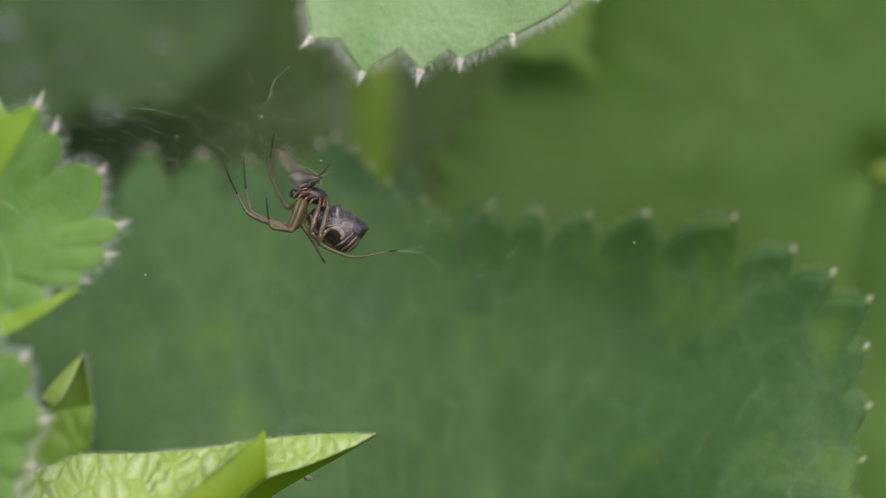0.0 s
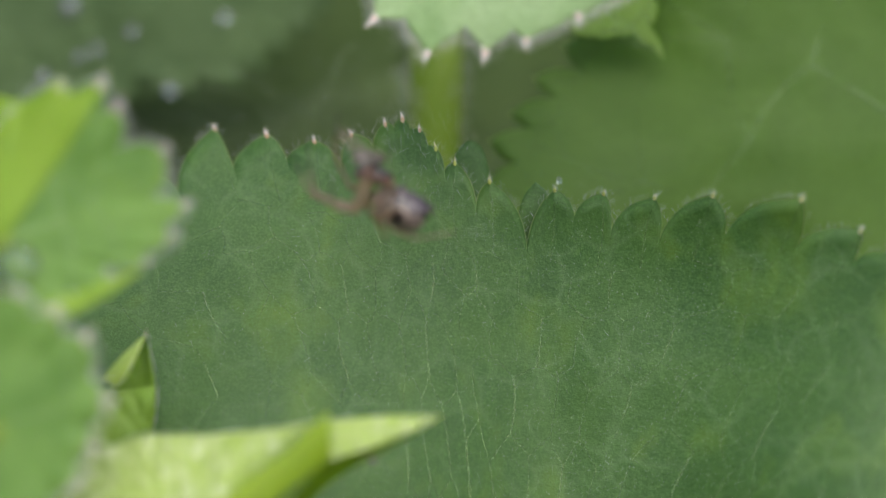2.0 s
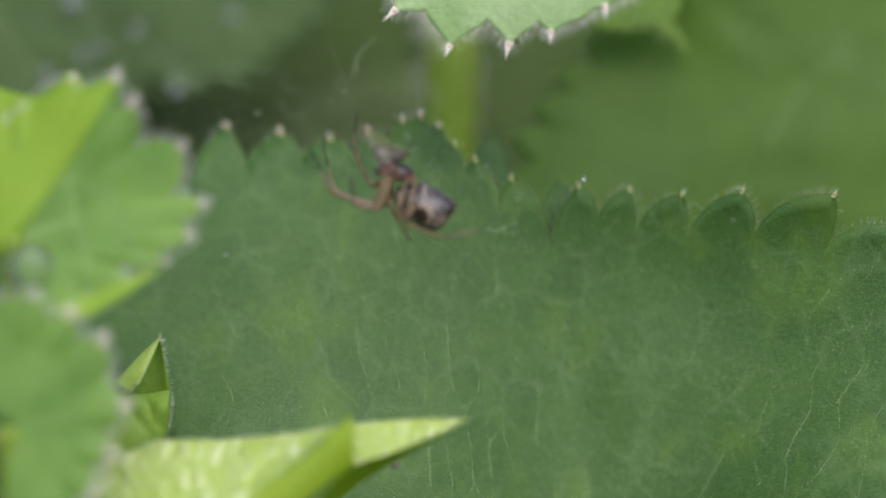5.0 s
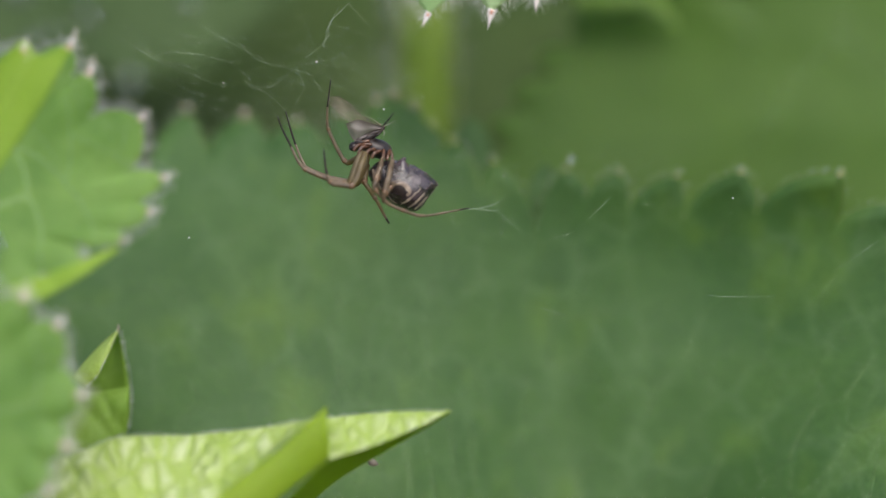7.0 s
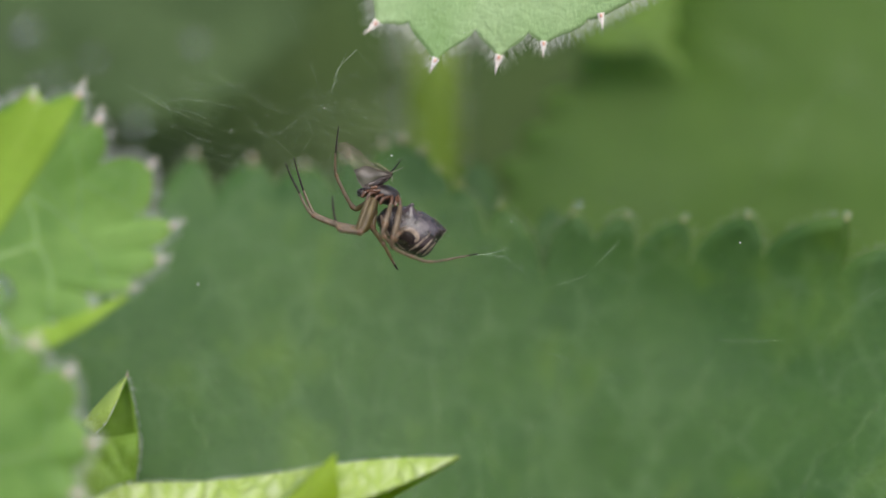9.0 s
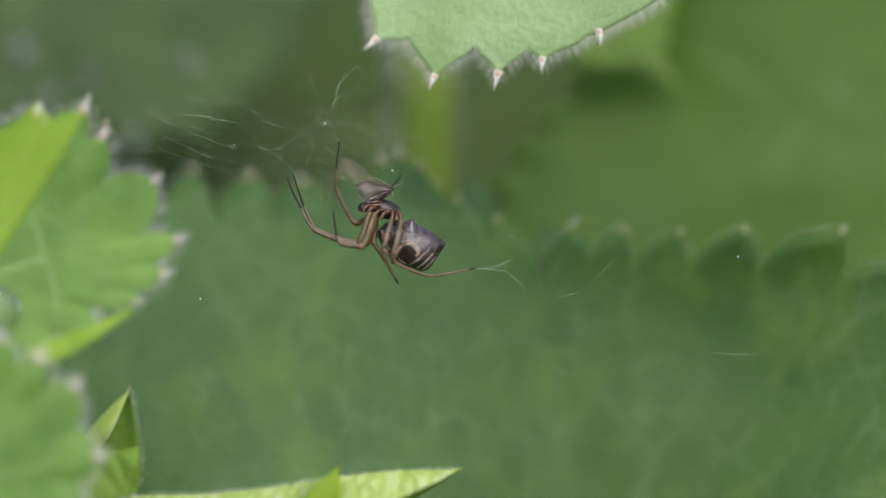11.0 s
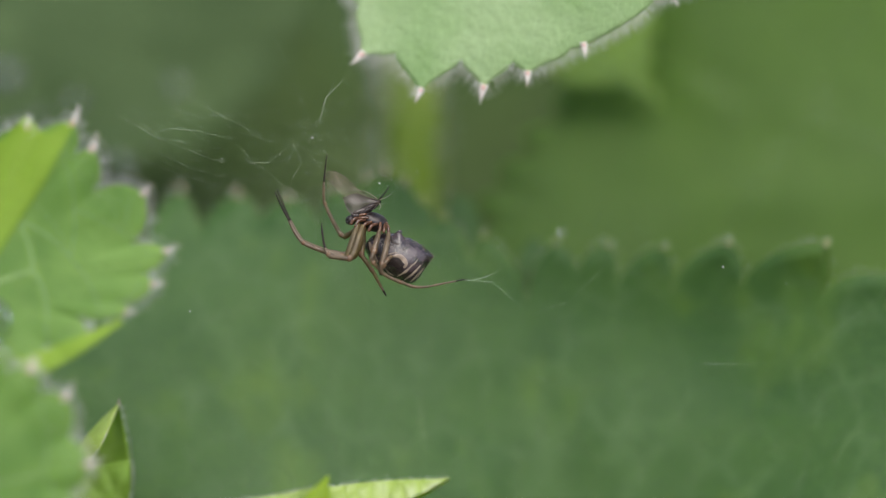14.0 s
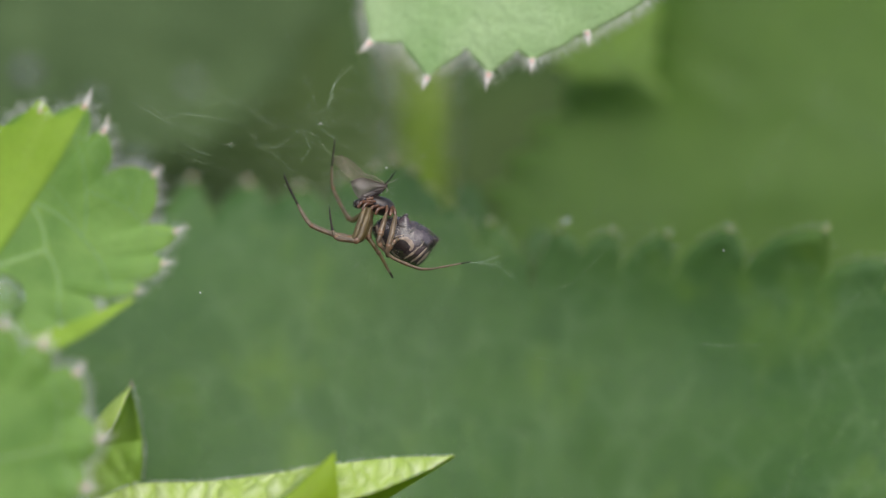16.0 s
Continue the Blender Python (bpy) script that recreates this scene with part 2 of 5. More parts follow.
RED_GLAND = plain_material("red_gland", (0.58, 0.27, 0.19), (0.74, 0.48, 0.36), 1800, 0.35, clear=0.2, tint=(1, 0.5, 0.4))
GREEN_GLAND = plain_material("green_gland", (0.30, 0.38, 0.05), (0.45, 0.48, 0.12), 1800, 0.4, clear=0.3, tint=(0.8, 0.9, 0.2))
TAN_GLAND = plain_material("tan_gland", (0.40, 0.25, 0.13), (0.58, 0.42, 0.28), 1800, 0.4, clear=0.3, tint=(0.9, 0.7, 0.4))
PINK_TIP = plain_material("pink_tip", (0.90, 0.88, 0.86), (0.82, 0.70, 0.64), 800, 0.4, clear=0.25, tint=(1, 0.8, 0.7))
YELLOW_TIP = plain_material("yellow_tip", (0.58, 0.56, 0.38), (0.40, 0.42, 0.14), 1300, 0.45, clear=0.3, tint=(1, 0.9, 0.4))
SILK = silk_material("silk", (0.68, 0.82, 0.62), 0.48)
SILK_FAINT = silk_material("faint_silk", (0.66, 0.80, 0.62), 0.76)
WATER = glass_material("water", 1.0)
# not fully clear: the grey-blue share stands in for the sky's highlight
SKY_TONED_DEW = glass_material("dew", 0.8, 0.05, (0.62, 0.66, 0.72))
BIG_DROP = glass_material("cloudy_water", 0.97, 0.12)
SOIL = plain_material("soil", (0.045, 0.032, 0.022), (0.075, 0.055, 0.038), 60, 0.9, 0.8, 0.004, 0.2)
SPIDER_LEG = plain_material("spider_leg", (0.070, 0.048, 0.028), (0.26, 0.190, 0.118), 2300, 0.28, 0.5, 0.00006, 0.6, clear=0.3, tint=(0.75, 0.58, 0.36))
SPIDER_THIGH = plain_material("spider_thigh", (0.090, 0.063, 0.028), (0.21, 0.155, 0.070), 2200, 0.3, 0.5, 0.00006, 0.6, clear=0.4, tint=(0.75, 0.65, 0.25))
SPIDER_JOINT = plain_material("spider_joint", (0.16, 0.085, 0.045), (0.32, 0.21, 0.13), 2600, 0.2, 0.3, 0.00004, 0.8, clear=0.3, tint=(0.9, 0.55, 0.3))
SPIDER_RED = plain_material("spider_coxa", (0.050, 0.024, 0.016), (0.21, 0.108, 0.064), 3000, 0.25, 0.3, 0.00005, 0.8, clear=0.25, tint=(1, 0.5, 0.2))
SPIDER_DARK = plain_material("spider_shell", (0.010, 0.007, 0.007), (0.045, 0.030, 0.028), 2600, 0.32, 0.5, 0.00008, 0.5)
SPIDER_TIP = plain_material("spider_foot", (0.014, 0.011, 0.009), (0.040, 0.030, 0.022), 2000, 0.6, gloss=0.2)
ABDOMEN = plain_material("spider_abdomen", (0.010, 0.007, 0.008), (0.085, 0.062, 0.069), 1300, 0.27, 0.7, 0.00008, 0.8)
PALE = plain_material("pale_hair", (0.42, 0.35, 0.27), (0.22, 0.17, 0.13), 2400, 0.5, 0.3, 0.00004)
CREAM = plain_material("pale_marking", (0.36, 0.29, 0.22), (0.14, 0.10, 0.08), 2600, 0.45, 0.4, 0.00005)
BLACK = plain_material("black_marking", (0.010, 0.008, 0.007), (0.030, 0.020, 0.018), 2000, 0.35, 0.4, 0.00005)
EYE = plain_material("eye", (0.004, 0.004, 0.004), (0.008, 0.008, 0.008), 2000, 0.06, 0.0)
WING = film_material("wing", (0.27, 0.21, 0.17), 0.60, 0.10)
WING_CLEAR = film_material("hind_wing", (0.26, 0.22, 0.18), 0.82, 0.15)
WING_GREY = film_material("wing_folded", (0.17, 0.14, 0.135), 0.25, 0.45)
WING_VEIN = plain_material("wing_vein", (0.07, 0.045, 0.03), (0.14, 0.10, 0.07), 2400, 0.4)
PREY = plain_material("prey_body", (0.016, 0.011, 0.011), (0.045, 0.032, 0.030), 2400, 0.25)
STRAW = plain_material("straw_limb", (0.24, 0.20, 0.11), (0.34, 0.29, 0.17), 1800, 0.4, clear=0.3)


# ---------------------------------------------------------------- building
def thing(name, base, label, category, group=""):
    """An empty at a point of the plan that carries a thing's parts."""
    ob = new(name)
    ob.empty_display_size = 0.002
    ob.matrix_world = VIEW @ pose(*(c * MM for c in base))
    ob["base"] = [float(c) for c in base]
    return tagged(ob, label, category, group)


def base_of(ob):
    return Vector(ob["base"])


def part(name, verts, faces, material, parent, label="", smooth=True, kind="", rim=None):
    """One mesh under a thing or a part; verts are in mm of the plan."""
    root = parent
    while root.parent:
        root = root.parent
    b = base_of(root)
    me = bpy.data.meshes.new(name)
    me.from_pydata([((v[0] - b[0]) * MM, (v[1] - b[1]) * MM, (v[2] - b[2]) * MM) for v in verts], [], faces)
    if smooth:
        me.polygons.foreach_set("use_smooth", [True] * len(me.polygons))
    if rim is not None:
        for poly in me.polygons[rim:]:
            poly.use_smooth = False
    me.materials.append(material)
    me.update()
    ob = new(name, me)
    ob.parent = parent
    return tagged(ob, label, kind=kind)


def ease(points, n):
    """n + 1 points on a smooth line through the given ones."""
    pts = [Vector(p) for p in points]
    if len(pts) == 2:
        return [pts[0].lerp(pts[1], i / n) for i in range(n + 1)]
    pts = [pts[0] * 2 - pts[1]] + pts + [pts[-1] * 2 - pts[-2]]
    out, last = [], len(pts) - 3
    for i in range(n + 1):
        s = i / n * last
        k = min(int(s), last - 1)
        u = s - k
        a, b, c, d = pts[k:k + 4]
        out.append(0.5 * ((2 * b) + (c - a) * u + (2 * a - 5 * b + 4 * c - d) * u * u + (3 * b - a - 3 * c + d) * u ** 3))
    return out


def tube(verts, faces, line, radii, sides=6):
    """Adds a tapered tube along a line to verts and faces."""
    start = len(verts)
    n = len(line)
    for i, p in enumerate(line):
        d = (line[min(i + 1, n - 1)] - line[max(i - 1, 0)]).normalized()
        a = d.cross(Vector((0.13, 0.97, 0.2)))
        if a.length < 1e-4:
            a = d.cross(Vector((1, 0, 0)))
        a.normalize()
        b = d.cross(a)
        s = i / (n - 1) * (len(radii) - 1)
        k = min(int(s), len(radii) - 2)
        r = radii[k] + (radii[k + 1] - radii[k]) * (s - k)
        for j in range(sides):
            w = 2 * math.pi * j / sides
            verts.append(p + (a * math.cos(w) + b * math.sin(w)) * r)
    for i in range(n - 1):
        for j in range(sides):
            q = start + i * sides
            faces.append((q + j, q + (j + 1) % sides, q + sides + (j + 1) % sides, q + sides + j))
    faces.append(tuple(start + j for j in reversed(range(sides))))
    faces.append(tuple(start + (n - 1) * sides + j for j in range(sides)))


def tube_part(name, points, radii, material, parent, n=12, sides=8, label=""):
    v, f = [], []
    tube(v, f, ease(points, n), radii, sides)
    return part(name, v, f, material, parent, label)


def spikes(name, roots, material, parent, width, label, rng):
    """Many fine hairs: roots are (foot, way) in mm."""
    v, f = [], []
    for foot, way in roots:
        side = way.cross(Vector((rng.uniform(-1, 1), rng.uniform(-1, 1), rng.uniform(-1, 1)))).normalized()
        other = way.cross(side).normalized()
        k = len(v)
        bend = side * way.length * rng.uniform(-0.25, 0.25)
        for s, w in ((0, 1), (0.55, 0.7)):
            c = foot + way * s + bend * s * s
            v += [c + side * width * w, c - side * width * 0.5 * w + other * width * 0.86 * w, c - side * width * 0.5 * w - other * width * 0.86 * w]
        v.append(foot + way + bend)
        for j in range(3):
            f.append((k + j, k + (j + 1) % 3, k + 3 + (j + 1) % 3, k + 3 + j))
            f.append((k + 3 + j, k + 3 + (j + 1) % 3, k + 6))
    return part(name, v, f, material, parent, label, kind="stuff")


def ball(centre, axes, ways, seg=20, rings=14, shape=None):
    """A rounded body: half lengths along three unit ways; shape(d) scales it."""
    verts, faces = [], []
    for i in range(rings + 1):
        th = math.pi * i / rings
        for j in range(seg):
            ph = 2 * math.pi * j / seg
            d = (math.cos(th), math.sin(th) * math.cos(ph), math.sin(th) * math.sin(ph))
            k = shape(Vector(d)) if shape else 1.0
            verts.append(Vector(centre) + sum((w * (a * c * k) for w, a, c in zip(ways, axes, d)), Vector()))
    for i in range(rings):
        for j in range(seg):
            faces.append((i * seg + j, i * seg + (j + 1) % seg, (i + 1) * seg + (j + 1) % seg, (i + 1) * seg + j))
    return verts, faces


def ground_under(p):
    """The plan's point on the soil straight under p."""
    w = VIEW @ (Vector(p) * MM)
    w.z = -0.002
    return (VIEW.inverted() @ w) / MM


def smooth(u):
    u = min(1.0, max(0.0, u))
    return u * u * (3 - 2 * u)


def radius_at(teeth, notches, a, full=0.88):
    """The blade's radius at an angle: rounded teeth that end in points."""
    for i in range(len(teeth) - 1):
        (a0, r0), (a1, r1) = teeth[i], teeth[i + 1]
        if a0 <= a <= a1:
            na, nr = notches[i]
            if a < na:
                u = (a - na) / (a0 - na)
                top = r0
            else:
                u = (a - na) / (a1 - na)
                top = r1
            return nr + (top - nr) * (full * (1 - (1 - u) ** 2) ** 0.62 + (1 - full) * u ** 4)
    return teeth[0][1] if a < teeth[0][0] else teeth[-1][1]


def leaf(label, base, teeth, depth, materials, seed, cut=0.07, deep=None, lean=0.35, rings=22, thick=0.09, petiole=None, petiole_width=0.9,
         hairs=0, hair_length=0.7, tip_size=0.7, vein_width=0.07, lobes=(), wave=0.25, tips=True, steps=9, full=0.88, fat=0.22, stalk_hairs=0,
         gland=None, tip_turn=0.0, margin=None, hair_width=0.007, vein_mat=None, tip_fall=0.0, pleat=0.0, merge=0.3, crook=0.8):
    """A lobed, toothed leaf. base: (x, z) where the veins meet; teeth: (angle, radius) of the tooth tips, clockwise from
    straight up; depth(x, z) gives the surface; deep: {tooth: (angle, radius)} for the cuts between lobes."""
    rng = random.Random(seed)
    blade_mat, tip_mat = materials
    bx, bz = base
    foot = Vector((bx, depth(bx, bz), bz))
    root = thing("leaf", foot, label, "leaf")
    notches = []
    for i in range(len(teeth) - 1):
        (a0, r0), (a1, r1) = teeth[i], teeth[i + 1]
        notches.append((a0 + (a1 - a0) * lean, min(r0, r1) * (1 - cut * rng.uniform(0.75, 1.2))) if not deep or i not in deep else deep[i])
    off = Vector((rng.uniform(0, 99), rng.uniform(0, 99), 0))

    def ridge(x, z):
        """Each tooth is a low ridge and each cut a valley that runs inwards: 1 to 0, fading towards the base."""
        if not pleat:
            return 0.0
        a, r = math.degrees(math.atan2(x - bx, z - bz)), math.hypot(x - bx, z - bz)
        for turn in (0, -360):
            for i in range(len(teeth) - 1):
                (a0, r0), (a1, r1) = teeth[i], teeth[i + 1]
                if a0 <= a + turn <= a1:
                    na, nr = notches[i]
                    u = (a + turn - na) / ((a0 - na) if a + turn < na else (a1 - na))
                    return smooth((r / nr - 0.68) / 0.32) * (1 - (1 - min(1.0, u)) ** 2)
        return 0.0

    def surface(x, z):
        w = noise.noise(Vector((x * 0.11, z * 0.11, 0)) + off) + 0.4 * noise.noise(Vector((x * 0.33, z * 0.33, 5)) + off)
        return depth(x, z) + wave * w - pleat * ridge(x, z)

    def at(a, s, r=None):
        r = radius_at(teeth, notches, a, full) if r is None else r
        x, z = bx + s * r * math.sin(radians(a)), bz + s * r * math.cos(radians(a))
        return Vector((x, surface(x, z), z))

    angles = []
    for i in range(len(teeth) - 1):
        for lo, hi in ((teeth[i][0], notches[i][0]), (notches[i][0], teeth[i + 1][0])):
            angles += [lo + (hi - lo) * (0.5 - 0.5 * math.cos(math.pi * k / steps)) for k in range(steps)]
    angles.append(teeth[-1][0])
    na = len(angles)
    verts, faces = [], []
    for side in (0, 1):
        for j in range(rings + 1):
            s = 0.02 + 0.98 * (j / rings) ** 0.7
            for a in angles:
                p = at(a, s)
                p.y += side * thick * (1.0 if j < rings else 0.5)
                verts.append(p)
    half = (rings + 1) * na
    for j in range(rings):
        for i in range(na - 1):
            q = j * na + i
            faces.append((q, q + 1, q + na + 1, q + na))
            faces.append((half + q, half + q + na, half + q + na + 1, half + q + 1))
    rim = len(faces)
    for i in range(na - 1):
        q = rings * na + i
        faces.append((q, q + 1, half + q + 1, half + q))
        faces.append((i + 1, i, half + i, half + i + 1))
    for j in range(rings):
        for i in (0, na - 1):
            q = j * na + i
            faces.append((q, q + na, half + q + na, half + q))
    part("blade", verts, faces, blade_mat, root, rim=rim)
    # veins: one along each lobe, one to each tooth
    if vein_width:
        mids = list(lobes) or [teeth[len(teeth) // 2][0]]

        def vein(line, w0, w1):
            # a low ridge that follows the blade
            v, f, n = [], [], len(line)
            for i, p in enumerate(line):
                d = (line[min(i + 1, n - 1)] - line[max(i - 1, 0)]).normalized()
                side = Vector((-d.z, 0, d.x)) * (w0 + (w1 - w0) * i / n) * 1.5
                for k, lift in ((-1, 0.004), (-0.5, -0.016), (0.5, -0.016), (1, 0.004)):
                    x, z = p.x + side.x * k, p.z + side.z * k
                    v.append((x, surface(x, z) + lift, z))
            for i in range(n - 1):
                for k in range(3):
                    q = i * 4 + k
                    f.append((q, q + 1, q + 5, q + 4))
            part("vein", v, f, vein_mat or VEIN, root)

        def run(a, b, n=12, bow=0.8):
            """A slightly crooked line over the blade between two (angle, radius) points."""
            k = rng.uniform(-bow, bow)
            out = []
            for i in range(n + 1):
                u = i / n
                wob = math.sin(math.pi * u) * k + crook * noise.noise(Vector((a[0] * 3, a[1] + u * 5, seed))) * math.sin(math.pi * u)
                out.append(at(a[0] + (b[0] - a[0]) * u + wob, 1.0, a[1] + (b[1] - a[1]) * u))
            return out

        level = []
        for a, r in teeth[1:-1]:
            node = (a + rng.uniform(-0.5, 0.5), r * (0.915 + rng.uniform(-0.012, 0.012)))
            vein(run((a, r * 0.985), node, 9, 0.3), vein_width * 0.75, vein_width)
            level.append(node)
        for k, (na, nr) in enumerate(notches[1:-1]):
            for node in level[k:k + 2]:
                vein(run((na, nr * 0.99), (node[0], node[1] * rng.uniform(0.955, 0.985)), 5, 0.5), vein_width * 0.5, vein_width * 0.75)
        depth_share, width = 0.83, vein_width
        while len(level) > 1 and depth_share > 0.1:
            upper, k = [], 0
            while k < len(level):
                n = min(rng.choice((1, 2, 2, 2)) if len(level) > 3 else 2, len(level) - k)
                group = level[k:k + n]
                a = sum(g[0] for g in group) / n
                m = min(mids, key=lambda q: abs(q - a))
                rr = sum(g[1] for g in group) / n
                node = (a + (m - a) * merge + rng.uniform(-0.4, 0.4), min(rr, max(t[1] for t in teeth) * depth_share) * rng.uniform(0.96, 1.0))
                for g in group:
                    vein(run(g, node), width, width * 1.15)
                upper.append(node)
                k += n
            for g, h in zip(upper, upper[1:]):
                if rng.random() < 0.6 and depth_share > 0.5:
                    mid = ((g[0] + h[0]) / 2, (g[1] + h[1]) / 2 * 1.04)
                    vein(run(g, mid, 5, 0.8), width * 0.6, width * 0.5)
                    vein(run(mid, h, 5, 0.8), width * 0.5, width * 0.6)
            level, depth_share, width = upper, depth_share * 0.80, width * 1.25
        for g in level:
            vein(run(g, (g[0], 0.5)), width, width * 1.3)
    if tips:
        for a, r in teeth[1:-1]:
            p = at(a, 0.998)
            out = (at(a, 1.0) - at(a, 0.93)).normalized()
            lean_way = Vector((rng.uniform(-0.3, 0.3), rng.uniform(-0.3, 0.1), rng.uniform(-0.2, 0.2)))
            size = tip_size * rng.uniform(0.75, 1.2) * (min(1.0, r / tip_fall) ** 2 if tip_fall else 1.0)
            turned = Matrix.Rotation(radians(tip_turn), 3, "Y") @ out
            q = p + (turned + lean_way * 0.6).normalized() * size
            v, f = [], []
            tube(v, f, [p - out * size * 0.34, p - out * size * 0.3, p - out * size * 0.05, p.lerp(q, 0.45), q], [size * fat * 1.15, size * fat * 1.15, size * fat, size * fat * 0.42, size * 0.012], 8)
            v = [Vector((c.x, p.y + (c.y - p.y) * 0.42, c.z)) for c in v]
            tooth = part("tooth_tip", v, f, PINK_TIP if gland is GREEN_GLAND and (a < -5.5 or a > 27) else tip_mat, root)
            if gland:
                big = 2.5 if gland is GREEN_GLAND else 1.0
                v, f = ball(p - out * size * 0.14 + Vector((0, -size * fat * 0.36, 0)), (size * 0.17 * big, size * 0.07, size * 0.11 * big), (turned, Vector((0, 1, 0)), turned.cross(Vector((0, 1, 0)))), 10, 7)
                part("gland", v, f, TAN_GLAND if gland is GREEN_GLAND and a < -5.5 else gland, tooth)
            if hairs:
                tuft = [(p + Vector((rng.uniform(-.2, .2), 0, rng.uniform(-.1, .1))), (out + Vector((rng.uniform(-.7, .7), rng.uniform(-.5, .5), rng.uniform(-.4, .6)))).normalized()
                         * hair_length * rng.uniform(0.5, 1.0)) for _ in range(10)]
                spikes("tuft", tuft, HAIR, root, hair_width * 1.5, "", rng)
    if hairs:
        roots = []
        for _ in range(hairs):
            a = rng.uniform(teeth[0][0], teeth[-1][0])
            p = at(a, 1.0)
            out = (p - at(a, 0.9)).normalized()
            slope = (at(a + 0.15, 1.0) - at(a - 0.15, 1.0)).normalized()
            square = slope.cross(Vector((0, 1, 0)))
            out = (out * 0.5 + square * (1 if square.dot(out) > 0 else -1)).normalized()
            way = (out + Vector((rng.uniform(-.5, .5), rng.uniform(-.4, .4), rng.uniform(-.3, .3)))).normalized() * hair_length * rng.uniform(0.5, 1.2)
            roots.append((p, way))
        spikes("edge_hairs", roots, HAIR, root, hair_width, "fine white hairs along the edge", rng)
    if margin:
        v, f = [], []
        tube(v, f, [at(a, 0.999) + Vector((0, thick * 0.25, 0)) for a in angles], [margin[0]] * 2, 5)
        part("margin", v, f, margin[1], root, "thin pale edge of the blade")
    end = ground_under(foot + Vector((0, 12, 0)))
    path = petiole or [foot, foot + Vector((0, 2.5, -6)), foot.lerp(end, 0.5) + Vector((0, 3, 0)), end]
    path = [foot] + [Vector(p) for p in path[1:]]
    path[-1] = ground_under(path[-1])
    tube_part("petiole", path, [petiole_width * 0.7, petiole_width, petiole_width * 1.1], STALK, root, 18, 10, "hairy green leaf stalk")
    if stalk_hairs:
        line = ease(path, 60)
        roots = []
        for _ in range(stalk_hairs):
            k = rng.randrange(10, 58)
            d = (line[k + 1] - line[k]).normalized()
            out = d.cross(Vector((rng.uniform(-1, 1), rng.uniform(-1, 1), rng.uniform(-1, 1)))).normalized()
            roots.append((line[k].lerp(line[k + 1], rng.random()) + out * petiole_width * 0.9, (out - d * 0.2).normalized() * rng.uniform(0.8, 2.4) * (0.8 if out.x > 0 else 1.2)))
        spikes("stalk_hairs", roots, HAIR, root, 0.016, "soft pale hairs on the stalk", rng)
    return root, surface


# ---------------------------------------------------------------- ground
def ground():
    v, f = [], []
    steps = [0.0, 0.02, 0.04, 0.06, 0.08, 0.1, 0.13, 0.16, 0.2, 0.26, 0.34, 0.45, 0.6, 0.9, 1.5, 3, 8, 30, 120, 600]
    xs = [-s for s in reversed(steps[1:])] + steps
    n = len(xs)
    for x in xs:
        for y in xs:
            near = max(0.0, 1 - math.hypot(x, y) / 2)
            v.append((x, y + 0.1, near * 0.006 * noise.noise(Vector((x * 22, y * 22, 0))) - 0.002))
    for i in range(n - 1):
        for j in range(n - 1):
            f.append((i * n + j, (i + 1) * n + j, (i + 1) * n + j + 1, i * n + j + 1))
    me = bpy.data.meshes.new("ground")
    me.from_pydata(v, [], f)
    me.materials.append(SOIL)
    tagged(new("ground", me), "dark crumbly garden soil under the leaves", "ground", kind="structure")


ground()


# ---------------------------------------------------------------- leaves
def main_depth(x, z):
    # the lobe at the right curls forward towards its edge
    r = math.hypot(x - 4, z + 46)
    side = smooth((x + 3) / 13)
    return 11.5 - 0.12 * (x - 5) + 0.1 * z + side * (2.2 - 0.028 * max(0.0, r - 43) ** 2) + 0.34 * smooth((x - 15) / 16) * min(0.0, z - 2) + 0.40 * smooth((9 - x) / 26) * (z - 2)


MAIN_TEETH = [(-66, 50), (-56, 55), (-47, 58), (-39, 60), (-32, 60), (-25.6, 57.4), (-20.6, 59.0), (-17.2, 57.4), (-13.9, 56.1), (-11.1, 56.0), (-8.5, 56.4), (-7.2, 56.6), (-6.0, 55.7),
              (-4.9, 54.3), (-3.5, 53.2), (-0.8, 51.8), (4.4, 51.4), (8.3, 51.6), (12.3, 52.0), (16.6, 53.3), (22.9, 55.3), (27.8, 55.1), (31.2, 55.0),
              (34.5, 54.9), (36.4, 52.0), (39.5, 48.8), (42.1, 45.7), (44.4, 43.4), (48, 41), (54, 39), (62, 36)]
main_leaf, main_surface = leaf(
    "broad downy green leaf with scalloped teeth behind the spider", (4, -46), MAIN_TEETH, main_depth, (MANTLE, YELLOW_TIP), 3,
    cut=0.065, lean=0.45, deep={5: (-24.6, 55.6), 6: (-20.2, 55.8), 7: (-16.2, 55.2), 8: (-12.3, 53.6), 9: (-9.6, 54.8), 10: (-7.9, 56.0), 11: (-6.7, 55.8), 12: (-5.5, 54.6), 13: (-4.3, 52.6),
                                14: (-1.9, 50.0), 15: (2.4, 46.9), 16: (6.2, 49.6), 17: (9.4, 49.0), 18: (13.5, 49.2), 19: (18.5, 50.8), 20: (24.1, 52.0), 21: (28.5, 52.8),
                                22: (31.9, 53.2), 23: (35.3, 52.0), 24: (37.4, 49.0), 25: (40.3, 46.0), 26: (42.9, 43.5)},
    rings=30, hairs=1300, hair_length=0.7, tip_size=0.48, hair_width=0.0038, vein_width=0, fat=0.27, gland=GREEN_GLAND, margin=(0.035, MAIN_MARGIN), lobes=(-40, -13, 16, 40), wave=0.3, merge=0.1, crook=0.5)


